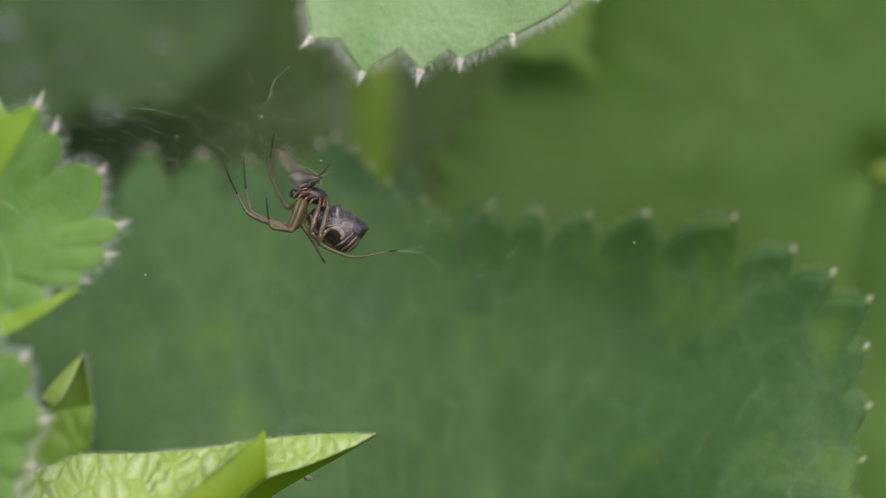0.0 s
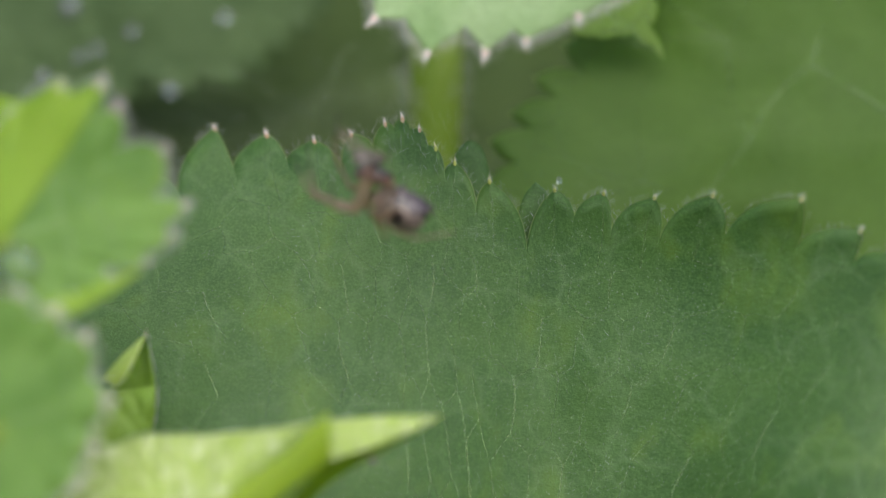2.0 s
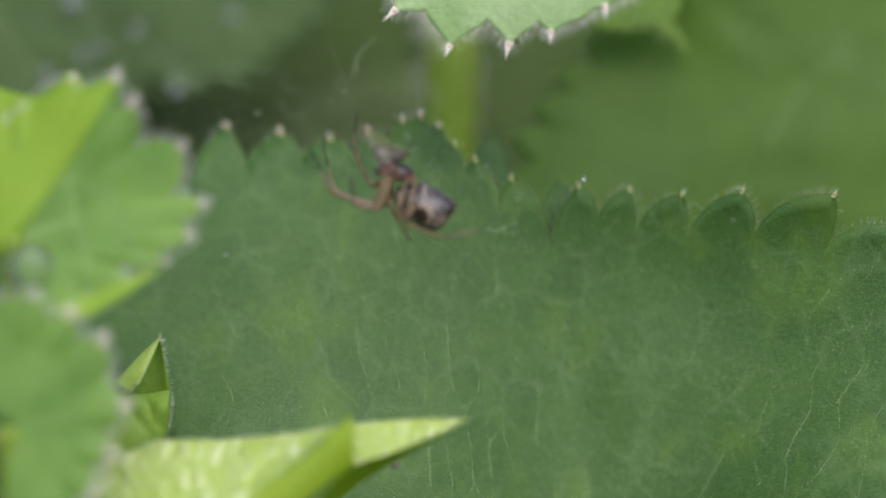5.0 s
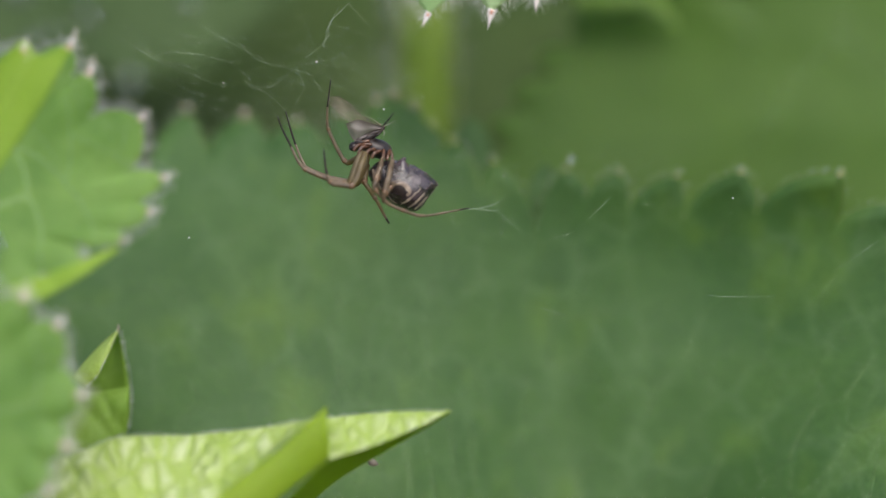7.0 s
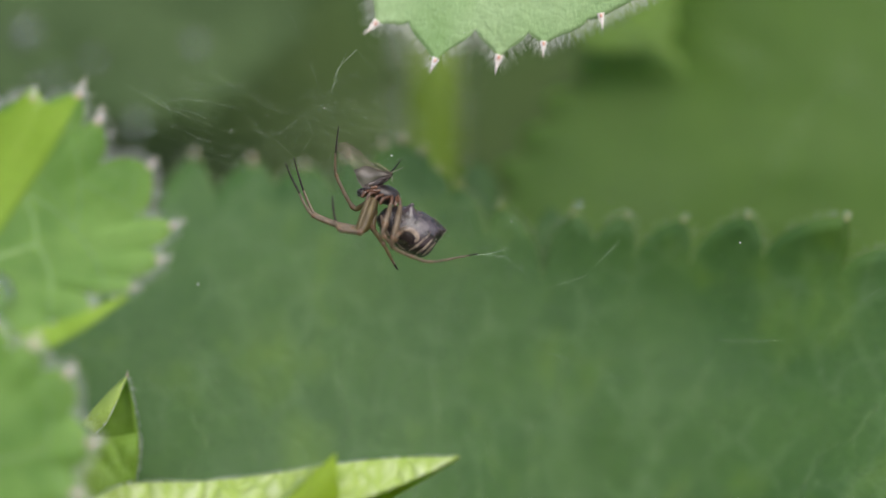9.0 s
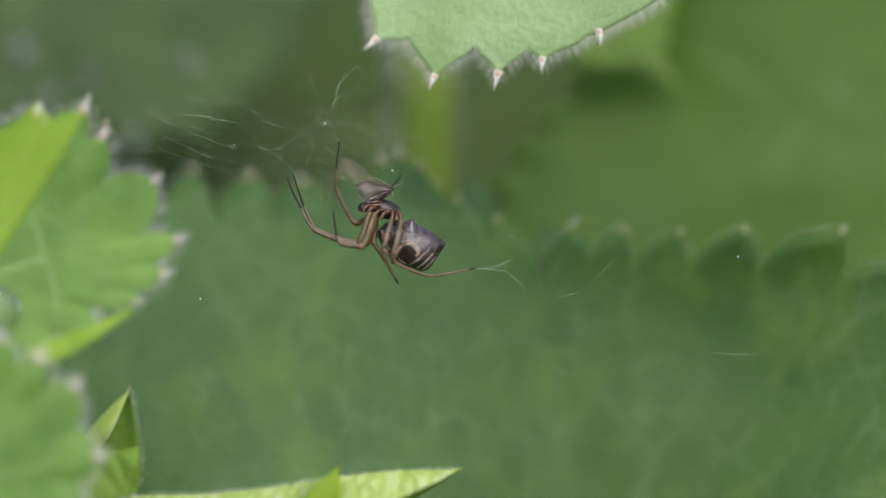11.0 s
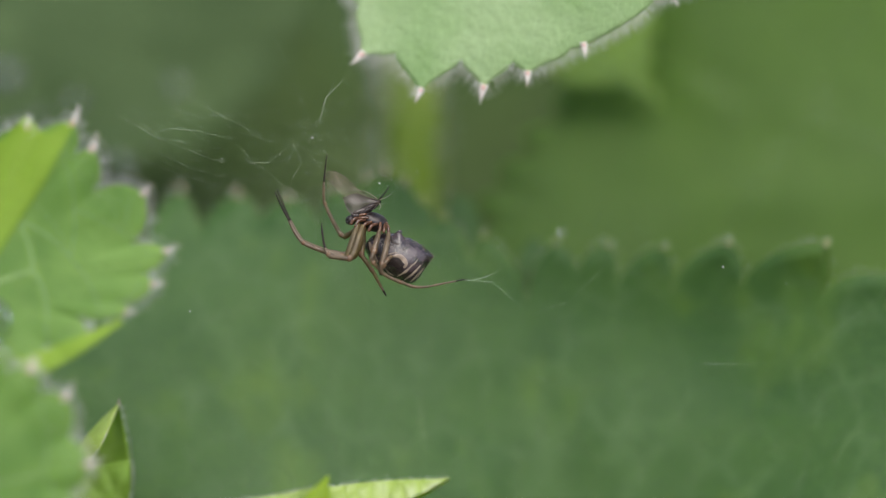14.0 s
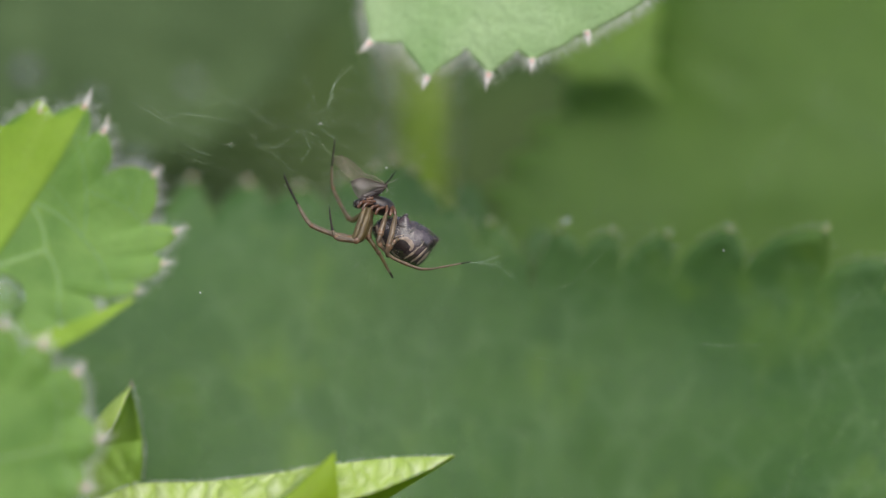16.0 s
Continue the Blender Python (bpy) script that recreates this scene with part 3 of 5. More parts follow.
def main_veins():
    """The net of veins on the scalloped leaf: one vein from each tooth, then cells that grow longer towards the stalk."""
    rng = random.Random(23)
    v, f = [], []

    def at(a, r):
        x, z = 4 + r * math.sin(radians(a)), -46 + r * math.cos(radians(a))
        return Vector((x, main_surface(x, z), z))

    def vein(a, b, w0, w1, n=7):
        """A low ridge on the blade between two (angle, radius) points."""
        k = rng.uniform(-0.35, 0.35)
        line = []
        for i in range(n + 1):
            u = i / n
            line.append(at(a[0] + (b[0] - a[0]) * u + k * math.sin(math.pi * u), a[1] + (b[1] - a[1]) * u + 0.4 * k * math.sin(2 * math.pi * u)))
        start = len(v)
        for i, p in enumerate(line):
            d = (line[min(i + 1, n)] - line[max(i - 1, 0)]).normalized()
            side = Vector((-d.z, 0, d.x)) * (w0 + (w1 - w0) * i / n)
            for q, lift in ((-1, 0.004), (-0.5, -0.014), (0.5, -0.014), (1, 0.004)):
                x, z = p.x + side.x * q, p.z + side.z * q
                v.append((x, main_surface(x, z) + lift, z))
        for i in range(n):
            for q in range(3):
                e = start + i * 4 + q
                f.append((e, e + 1, e + 5, e + 4))

    cols = []
    for a, r in MAIN_TEETH[3:-2]:
        if not cols or a - cols[-1][0] > 2.1:
            cols.append((a, r))
    mids = [((a0 + a1) / 2, (r0 + r1) / 2) for (a0, r0), (a1, r1) in zip(cols, cols[1:])]
    jitter = lambda node: (node[0] + rng.uniform(-0.45, 0.45), node[1] + rng.uniform(-0.5, 0.5))
    # one row of cell sides after another, the next one set off by half a cell
    drop_to, tall, width = 5.2, 2.2, 0.052
    upper = [jitter((a, r - drop_to)) for a, r in cols]
    for (a, r), node in zip(cols, upper):
        vein((a, r * 0.985), node, width * 0.7, width)
    row = 0
    while drop_to < 34:
        here, there = (cols, mids) if row % 2 == 0 else (mids, cols)
        gap = tall * 0.42
        lower = [jitter((a, r - drop_to - gap)) for a, r in there]
        for i, node in enumerate(upper):
            for k in ((i - 1, i) if row % 2 == 0 else (i, i + 1)):
                if 0 <= k < len(lower) and rng.random() < 0.86:
                    vein(node, lower[k], width * rng.uniform(0.6, 1.0), width * rng.uniform(0.6, 1.0), 5)
        drop_to += gap + tall
        ends = [jitter((a, r - drop_to)) for a, r in there]
        for i, (p, q) in enumerate(zip(lower, ends)):
            w = width * (1.5 if (i + row) % 3 == 0 else 0.85)
            vein(p, q, w, w * 1.1)
        upper, row, tall, width = ends, row + 1, tall * 1.3, width * 1.06
    part("vein_net", v, f, VEIN, main_leaf, "pale net of fine veins")


main_veins()


def leaf_down():
    """Short pale down scattered over the scalloped leaf."""
    rng = random.Random(19)
    roots = []
    while len(roots) < 8000:
        a, u = rng.uniform(-34, 40), rng.uniform(0.5, 0.985)
        x, z = 4 + u * 54 * math.sin(radians(a)), -46 + u * 54 * math.cos(radians(a))
        if math.hypot(x - 4, z + 46) > 48.5 and z < 0:
            continue
        p = Vector((x, main_surface(x, z), z))
        if p.z > 6 and p.x > 2 or math.hypot(p.x - 4, p.z + 46) > 50.5:
            continue
        roots.append((p, Vector((rng.uniform(-0.3, 0.3), -rng.uniform(0.08, 0.2), rng.uniform(-0.1, 0.35))) * rng.uniform(0.35, 0.8)))
    # longer hairs round the crown of the middle lobe
    while len(roots) < 8420:
        a, u = rng.uniform(-13.5, -2.5), rng.uniform(0.88, 1.0)
        x, z = 4 + u * 56.5 * math.sin(radians(a)), -46 + u * 56.5 * math.cos(radians(a))
        p = Vector((x, main_surface(x, z), z))
        roots.append((p, Vector((rng.uniform(-0.5, 0.5), -rng.uniform(0.1, 0.4), rng.uniform(0.2, 1.0))).normalized() * rng.uniform(0.3, 0.7)))
    spikes("leaf_down", roots, HAIR, main_leaf, 0.0028, "short pale down on the blade", rng)


leaf_down()


# the next lobe of the same leaf shows through the cut between two lobes
def back_lobe():
    sheet("back_lobe", [(5.12, 14.00, 2.55), (5.68, 14.00, 4.57), (6.52, 14.00, 5.66)], [(6.02, 14.00, 0.54), (7.06, 14.00, 2.56), (7.85, 14.00, 4.58)], MANTLE, main_leaf, 11, 14, 8, 0.0, 0.5, thick=0.2)
    sheet("back_lobe", [(0.41, 16.50, 5.68), (0.57, 16.50, 7.22), (1.13, 16.50, 8.12), (1.90, 16.50, 8.44), (2.63, 16.50, 7.88), (3.12, 16.50, 6.51)], [(0.46, 15.50, 3.90), (1.20, 15.50, 3.60), (2.10, 15.50, 3.20), (3.36, 15.50, 2.60)], MANTLE, main_leaf, 13, 20, 10, 0.0, 0.5, thick=0.15)


def front_depth(x, z):
    crease = -0.80 * (x + 27.8) + 0.60 * (z - 3.0) - 1.8
    return -8.0 + 0.05 * (x + 18) + 0.10 * (z - 6) + 0.4 * max(0.0, crease) - 0.012 * min(0.0, z - 7) ** 2


FRONT_TEETH = [(-60, 6.95), (-35, 7.55), (-12, 7.95), (3, 8.54), (19.8, 11.13), (32.0, 12.62), (41.2, 12.02), (61, 12.71), (79, 12.81), (88.4, 11.72), (98.3, 10.13), (110, 7.95), (140, 6.56), (165, 7.45)]
front_leaf, front_surface = leaf(
    "bright green young leaf with white bristle-tipped teeth", (-29.80, 1.99), FRONT_TEETH, front_depth, (FRONT, PINK_TIP), 8, cut=0.14, lean=0.5,
    deep={3: (6.0, 8.44), 4: (22.8, 9.93), 5: (38.4, 10.63), 6: (51.8, 9.93), 7: (74.5, 10.53), 8: (84.8, 10.83), 9: (95.0, 9.64)}, full=0.86, fat=0.15, gland=RED_GLAND, tip_turn=-16, margin=(0.03, MARGIN), hair_width=0.006,
    rings=26, hairs=1700, hair_length=1.0, tip_size=0.98, vein_width=0.03, lobes=(20, 60, 100), wave=0.35, vein_mat=FRONT_VEIN, tip_fall=12.5, pleat=0.20, merge=0.2, crook=0.4)


def front_fold():
    """Sheets laid on the young leaf's blade beyond its crease and at its lower edge. The light that comes through there
    is put into their yellow-green.
    """
    upper = [(-32.02, -8.60, 12.27), (-29.53, -8.60, 11.54), (-27.75, -8.60, 11.60), (-26.18, -8.50, 13.01), (-25.11, -8.50, 12.00), (-24.19, -8.50, 12.28), (-23.11, -8.40, 12.84)]
    lower = [(-31.04, -8.90, 0.86), (-28.89, -8.90, 2.91), (-26.73, -8.80, 6.16), (-24.85, -8.70, 9.07), (-23.01, -8.50, 12.62)]
    sheet("edge_fold", [(-26.84, -8.30, -2.20), (-25.59, -8.30, -1.93), (-24.17, -8.30, -1.44), (-22.38, -8.30, -0.74), (-20.23, -8.30, 0.17)], [(-26.67, -8.30, -3.63), (-25.43, -8.30, -3.35), (-24.18, -8.30, -2.79), (-22.39, -8.30, -1.74), (-20.06, -8.30, -0.05)], LIT_FOLD, front_leaf, 10, 24, 8, 0.02, 0.5, thick=0.1, lay=lambda x, z: front_surface(x, z) - 0.25)
    sheet("fold", upper, lower, LIT_FOLD, front_leaf, 9, 40, 14, 0.0, 0.5, thick=0.04, lay=front_surface)


def low_depth(x, z):
    return -12.5 + 0.15 * (x + 24) + 0.12 * (z + 8)


LOW_TEETH = [(-30, 9.44), (10, 8.94), (28, 8.55), (47, 8.45), (79, 7.75), (104, 6.86), (128, 6.96), (150, 7.45), (180, 7.95)]
low_leaf, low_surface = leaf(
    "bright green young leaf lobe with pale bristle tips", (-29.82, -10.44), LOW_TEETH, low_depth, (FRONT, PINK_TIP), 12, cut=0.13, lean=0.5,
    rings=22, hairs=1400, hair_length=0.9, fat=0.16, tip_size=1.0, full=0.9, gland=RED_GLAND, tip_turn=-10, margin=(0.03, MARGIN), hair_width=0.006, vein_width=0.035, vein_mat=FRONT_VEIN, lobes=(70,), wave=0.3, pleat=0.30, merge=0.2, crook=0.4)


def top_depth(x, z):
    return 3.5 - 0.12 * (x - 2) + 0.10 * (z - 16)


TOP_TEETH = [(-262, 16.5), (-245, 17.2), (-246.7, 16.03), (-233.1, 12.76), (-218.3, 11.8), (-187.4, 12.55), (-171.7, 14.36), (-161.8, 15.91), (-149.3, 17.71), (-134.9, 18.16), (-120.1, 16.3), (-104.6, 16.12), (-92, 14)]
top_leaf, top_surface = leaf(
    "pale green hanging leaf with hairy edge and reddish tooth tips", (8, 30), TOP_TEETH, top_depth, (TOP, PINK_TIP), 21, cut=0.05, lean=0.5,
    deep={3: (-229.3, 11.98), 4: (-214.1, 11.13), 5: (-183.0, 12.61), 6: (-167.2, 13.64), 7: (-154.1, 14.5), 8: (-140.0, 16.5), 9: (-126.4, 16.04)},
    rings=26, hairs=2200, hair_length=1.1, tip_size=0.85, vein_width=0, wave=0.5, full=0.55, fat=0.25, gland=RED_GLAND, hair_width=0.006,
    petiole=[(0, 0, 0), (5, 14, 32), (0.5, 27, 28), (-0.9, 30, 18), (-1.1, 30, 6), (-1.5, 31, -40)], petiole_width=1.85, stalk_hairs=5200)


def plane(y, sx, sz, x0=0.0, z0=0.0):
    return lambda x, z: y + sx * (x - x0) + sz * (z - z0)


def regular(a0, a1, r, n, seed, spread=0.06):
    rng = random.Random(seed)
    return [(a0 + (a1 - a0) * (i + rng.uniform(-0.2, 0.2)) / n, r * (1 + rng.uniform(-spread, spread))) for i in range(n + 1)]


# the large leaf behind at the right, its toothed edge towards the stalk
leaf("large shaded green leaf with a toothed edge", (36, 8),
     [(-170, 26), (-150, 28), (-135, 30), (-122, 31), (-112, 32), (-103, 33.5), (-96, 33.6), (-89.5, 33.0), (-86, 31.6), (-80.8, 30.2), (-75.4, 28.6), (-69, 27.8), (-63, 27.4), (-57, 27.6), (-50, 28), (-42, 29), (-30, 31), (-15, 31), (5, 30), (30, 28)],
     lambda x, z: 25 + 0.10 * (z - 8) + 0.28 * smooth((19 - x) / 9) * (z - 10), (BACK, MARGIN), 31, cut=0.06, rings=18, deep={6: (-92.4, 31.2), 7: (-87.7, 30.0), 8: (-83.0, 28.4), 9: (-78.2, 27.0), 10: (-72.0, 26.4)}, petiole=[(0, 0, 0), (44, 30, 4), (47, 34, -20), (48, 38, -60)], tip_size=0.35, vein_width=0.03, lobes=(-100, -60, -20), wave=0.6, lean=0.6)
leaf("light green leaf tip above the shaded leaf", (10.5, 22), [(-262, 5), (-240, 5.4), (-220, 6.6), (-213.4, 9.24), (-209.7, 7.61), (-201.3, 6.44), (-186.4, 6.26), (-169.3, 6.13), (-148.0, 5.66), (-130, 5), (-100, 5)], plane(24.0, 0.05, 0.10, 12, 16), (PALE_LEAF, PINK_TIP), 33,
     cut=0.01, rings=14, vein_width=0.05, lobes=(-195,), wave=0.3, tips=False, petiole=[(0, 0, 0), (10.5, 29, 24), (12, 40, 22), (13, 60, 0)])
# added to fill the gap right of the stalk; its olive includes the shade
leaf("added leaf behind the stalk, its dull olive darkened for shade", (12, -34), regular(-34, 40, 56, 12, 27, 0.03), plane(66, 0.0, 0.4, 5, 8), (SHADE_TONED, PINK_TIP), 41,
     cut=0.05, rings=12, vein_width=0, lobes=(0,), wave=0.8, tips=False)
leaf("vivid green sunlit leaf farther back", (72, -20), regular(-90, 30, 50, 20, 9), plane(36, -0.1, 0.05, 40, 10), (FRONT, PINK_TIP), 35,
     cut=0.05, rings=14, vein_width=0.1, lobes=(-60, -20), wave=0.8, tips=False)
leaf("dull grey-green leaf with dew drops", (-44, 26),
     [(-20, 15), (0, 17), (20, 18), (39, 19.5), (52, 22), (63, 25), (72, 28), (78, 33), (85, 36), (91, 37.3), (98, 37.0), (104.1, 35.7), (106.3, 35.1), (109.6, 33.8), (113.5, 32.7), (116.8, 31.6), (120.8, 28.8), (127.6, 25.1), (138.6, 22.3), (152, 21), (170, 20)],
     plane(37, 0.05, 0.25, -20, 14), (GREY, PINK_TIP), 37, cut=0.03, rings=18, vein_width=0.05, lobes=(100, 130), wave=0.8, tips=False)
leaf("low grey-green leaf behind the scalloped leaf", (-22, -33), [(-48, 41), (-36, 42), (-20, 42.5), (-11.1, 42.8), (-4.2, 42.6), (2.7, 42.9), (7.7, 43.5), (10.5, 44.1), (13.5, 45.2), (16.3, 46.8), (19.0, 48.2), (21.2, 49.2), (28, 49), (34, 47), (40, 43)], plane(47, 0.0, 0.1, -20, 8), (LOWER, PINK_TIP), 45,
     cut=0.004, rings=12, vein_width=0, wave=0.5, tips=False)
# the dark gap's shade is put into this leaf's colour
leaf("grey-green leaf under the dewy leaf, shade put into its colour", (-26, -34), regular(-60, 24, 60, 14, 17, 0.03), plane(58, 0.0, 0.45, -20, 8), (SHADE_TONED, PINK_TIP), 39,
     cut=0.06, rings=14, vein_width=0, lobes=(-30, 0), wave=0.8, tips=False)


# ---------------------------------------------------------------- folded young leaves
def sheet(name, upper, lower, material, parent, seed, nu=40, nv=14, crinkle=0.0, size=0.5, thick=0.18, bulge=0.0, label="", lay=None):
    """A bent piece of leaf between two edges, with a quilted relief."""
    top, bot = ease(upper, nu), ease(lower, nu)
    verts, faces = [], []
    for side in (0, 1):
        for i in range(nu + 1):
            for j in range(nv + 1):
                u = j / nv
                p = top[i].lerp(bot[i], u)
                q = Vector(((p.x * 0.88 + p.z * 0.47) * size * 1.4, (p.z * 0.88 - p.x * 0.47) * size * 0.7, seed))
                d = noise.voronoi(q)[0]
                lift = 0.0 if lay else crinkle * (d[1] - d[0]) * min(1.0, 6 * u, 6 * (1 - u)) + bulge * math.sin(math.pi * u) + 0.12 * noise.noise(q * 0.6)
                if lay:
                    p.y = lay(p.x, p.z) - 0.05
                p = p + Vector((0, -lift + side * thick, lift * 0.4))
                verts.append(p)
    m, half = nv + 1, (nu + 1) * (nv + 1)
    for i in range(nu):
        for j in range(nv):
            q = i * m + j
            faces.append((q, q + 1, q + m + 1, q + m))
            faces.append((half + q, half + q + m, half + q + m + 1, half + q + 1))
    edge = len(faces)
    rim = [i * m for i in range(nu + 1)] + [nu * m + j for j in range(1, m)] + [i * m + nv for i in range(nu - 1, -1, -1)] + [j for j in range(nv - 1, 0, -1)]
    for k in range(len(rim)):
        a, b = rim[k], rim[(k + 1) % len(rim)]
        faces.append((a, b, half + b, half + a))
    return part(name, verts, faces, material, parent, label, rim=edge), top


def edge_hairs(parent, line, count, length, seed, up=Vector((0, -0.1, 1))):
    rng = random.Random(seed)
    roots = []
    for _ in range(count):
        k = rng.randrange(len(line) - 1)
        p = line[k].lerp(line[k + 1], rng.random())
        roots.append((p, (up + Vector((rng.uniform(-.6, .6), rng.uniform(-.5, .3), rng.uniform(-.3, .3)))).normalized() * length * rng.uniform(0.4, 1.1)))
    spikes("edge_hairs", roots, HAIR, parent, 0.010, "fine pale hairs along the edge", rng)


def folded_leaf():
    tip = ((0.39, -4.00, -10.15))
    root = thing("leaf", tip, "folded yellow-green young leaf with quilted surface", "leaf")
    _, top = sheet("blade", [(-31.98, -4.00, -16.41), (-27.73, -4.00, -14.82), (-24.55, -4.00, -13.41), (-22.07, -4.00, -12.45), (-19.88, -4.00, -11.71), (-16.06, -4.00, -11.67), (-13.58, -4.00, -11.46), (-10.04, -4.50, -10.99), (-7.27, -5.00, -10.48)],
                   [(-30.89, -10.00, -22.33), (-27.40, -10.00, -20.93), (-25.30, -10.00, -20.23), (-22.85, -10.00, -19.18), (-20.43, -9.50, -18.33), (-18.35, -9.00, -17.65), (-15.90, -9.00, -16.77), (-13.12, -8.00, -14.70), (-7.25, -6.50, -9.89)], QUILT, root, 2, 110, 44, 0.55, 0.55)
    edge_hairs(root, top, 420, 0.3, 5)
    sheet("flap", [(-19.02, -9.60, -19.55), (-15.89, -9.10, -16.84), (-13.12, -8.20, -14.73), (-9.98, -7.30, -12.26), (-7.28, -6.60, -9.82)], [(-14.85, -9.00, -21.67), (-12.41, -8.60, -18.19), (-10.67, -8.00, -15.93), (-8.57, -7.20, -14.20), (-7.07, -6.60, -13.05)], FLAP, root, 4, 30, 10, 0.05, 0.5, bulge=0.25)
    _, top = sheet("tip_blade", [(-7.58, -3.50, -10.66), (-5.10, -3.50, -10.34), (-2.27, -3.70, -10.19), (0.46, -4.00, -10.15)], [(-7.36, -6.00, -13.28), (-4.38, -5.20, -12.31), (-1.91, -4.60, -11.34), (0.46, -4.00, -10.22)], QUILT, root, 6, 44, 14, 0.3, 0.8)
    edge_hairs(root, top, 120, 0.25, 6)
    sheet("underside", [(-13.49, -7.50, -19.63), (-9.98, -7.00, -15.89), (-7.08, -5.90, -13.11), (-4.38, -5.10, -12.35), (-1.91, -4.50, -11.38), (0.42, -4.00, -10.26)], [(-10.90, -2.00, -19.60), (-9.00, -2.00, -16.70), (-7.10, -2.20, -14.90), (-5.20, -2.60, -13.60), (-2.70, -3.20, -12.20), (0.46, -3.90, -10.26)], FLAP, root, 7, 40, 10, 0.05, 0.5, bulge=0.3)
    end = ground_under((-24, 2, -60))
    tube_part("petiole", [(-29.61, -8.00, -22.77), (-30, -4, -36), (-27, 0, -60), end], [0.5, 0.7, 0.8], STALK, root, 14, 8, "green leaf stalk")


folded_leaf()
back_lobe()
front_fold()


def curled_leaf():
    root = thing("leaf", ((-20.72, 4.40, -5.18)), "small curled leaf with a folded pointed tip", "leaf")
    _, top = sheet("fold", [(-20.72, 4.40, -5.14), (-21.71, 4.00, -6.00), (-22.77, 3.60, -7.15), (-23.70, 3.60, -8.30)], [(-20.67, 4.20, -5.29), (-21.38, 3.00, -6.99), (-21.94, 2.80, -8.14), (-22.67, 3.00, -8.86)], YOUNG, root, 3, 20, 6, 0.05, 0.8, bulge=0.15)
    edge_hairs(root, [Vector(p) for p in ((-20.67, 4.10, -5.28), (-21.37, 2.90, -6.99), (-21.94, 2.70, -8.14), (-22.67, 2.90, -8.86))], 90, 0.22, 8)
    _, side = sheet("blade", [(-20.69, 4.60, -5.18), (-20.26, 4.60, -7.16), (-19.98, 4.80, -8.96), (-19.98, 4.80, -10.40), (-20.24, 5.00, -12.06), (-20.85, 5.00, -14.01)], [(-20.82, 5.00, -5.44), (-22.14, 5.60, -7.54), (-23.24, 6.00, -8.98), (-24.32, 6.00, -10.07), (-25.04, 6.00, -12.23), (-26.12, 6.00, -14.40)], CURL, root, 4, 26, 10, 0.1, 0.6, bulge=-0.5)
    tube_part("tip", [(-20.79, 4.40, -5.43), (-20.68, 4.40, -5.14), (-20.65, 4.40, -4.78)], [0.10, 0.09, 0.02], PALE, root, 6, 7, "dry brownish tip")
    edge_hairs(root, side, 170, 0.4, 9, Vector((1, -0.2, 0.1)))
    sheet("lower_lobe", [(-26.07, 4.90, -8.82), (-23.89, 4.60, -9.10), (-21.73, 4.60, -9.03), (-19.98, 4.80, -8.75)], [(-27.07, 3.40, -16.48), (-24.21, 3.60, -15.41), (-21.71, 4.00, -14.34), (-20.23, 4.70, -12.06)], CURL, root, 5, 30, 24, 0.75, 0.42, bulge=0.35)
    end = ground_under((-22, 8, -60))
    tube_part("petiole", [(-23.56, 5.20, -14.19), (-23.5, 6, -30), end], [0.45, 0.6, 0.7], STALK, root, 12, 8, "green leaf stalk")


curled_leaf()


# ---------------------------------------------------------------- dew
def drop(p, r, flat=0.75, material=SKY_TONED_DEW):
    bm = bmesh.new()
    bmesh.ops.create_icosphere(bm, subdivisions=3, radius=r)
    verts = [(p[0] + v.co.x, p[1] + v.co.y * flat, p[2] + v.co.z) for v in bm.verts]
    faces = [tuple(v.index for v in f.verts) for f in bm.faces]
    bm.free()
    me = bpy.data.meshes.new("water_drop")
    me.from_pydata([((v[0] - p[0]) * MM, (v[1] - p[1]) * MM, (v[2] - p[2]) * MM) for v in verts], [], faces)
    me.polygons.foreach_set("use_smooth", [True] * len(faces))
    me.materials.append(material)
    ob = tagged(new("water_drop", me), "clear round dew drop resting on a leaf", "water drop", "dew drops")
    ob.matrix_world = VIEW @ pose(*(c * MM for c in p))


for x, z, r in ((-28.7, 17.6, 0.75), (-24.1, 15.8, 0.38), (-17.2, 16.9, 0.42), (-21.1, 11.5, 0.45), (-26.6, 14.5, 0.36), (-27.9, 13.9, 0.36), (-30.5, 12.5, 0.4)):
    drop((x, 37 + 0.05 * (x + 20) + 0.25 * (z - 14) - 0.4, z), r)
for p, r in zip(((8.28, 10.00, 5.89), (18.92, 8.50, 5.27), (5.81, 20.00, 5.95), (6.92, 21.00, 6.09), (5.01, 22.00, 6.87)), (0.22, 0.13, 0.12, 0.13, 0.11)):
    drop(p, r, 0.9, WATER)
drop((-28.6, -10.4, 0.2), 1.5, 0.6, BIG_DROP)


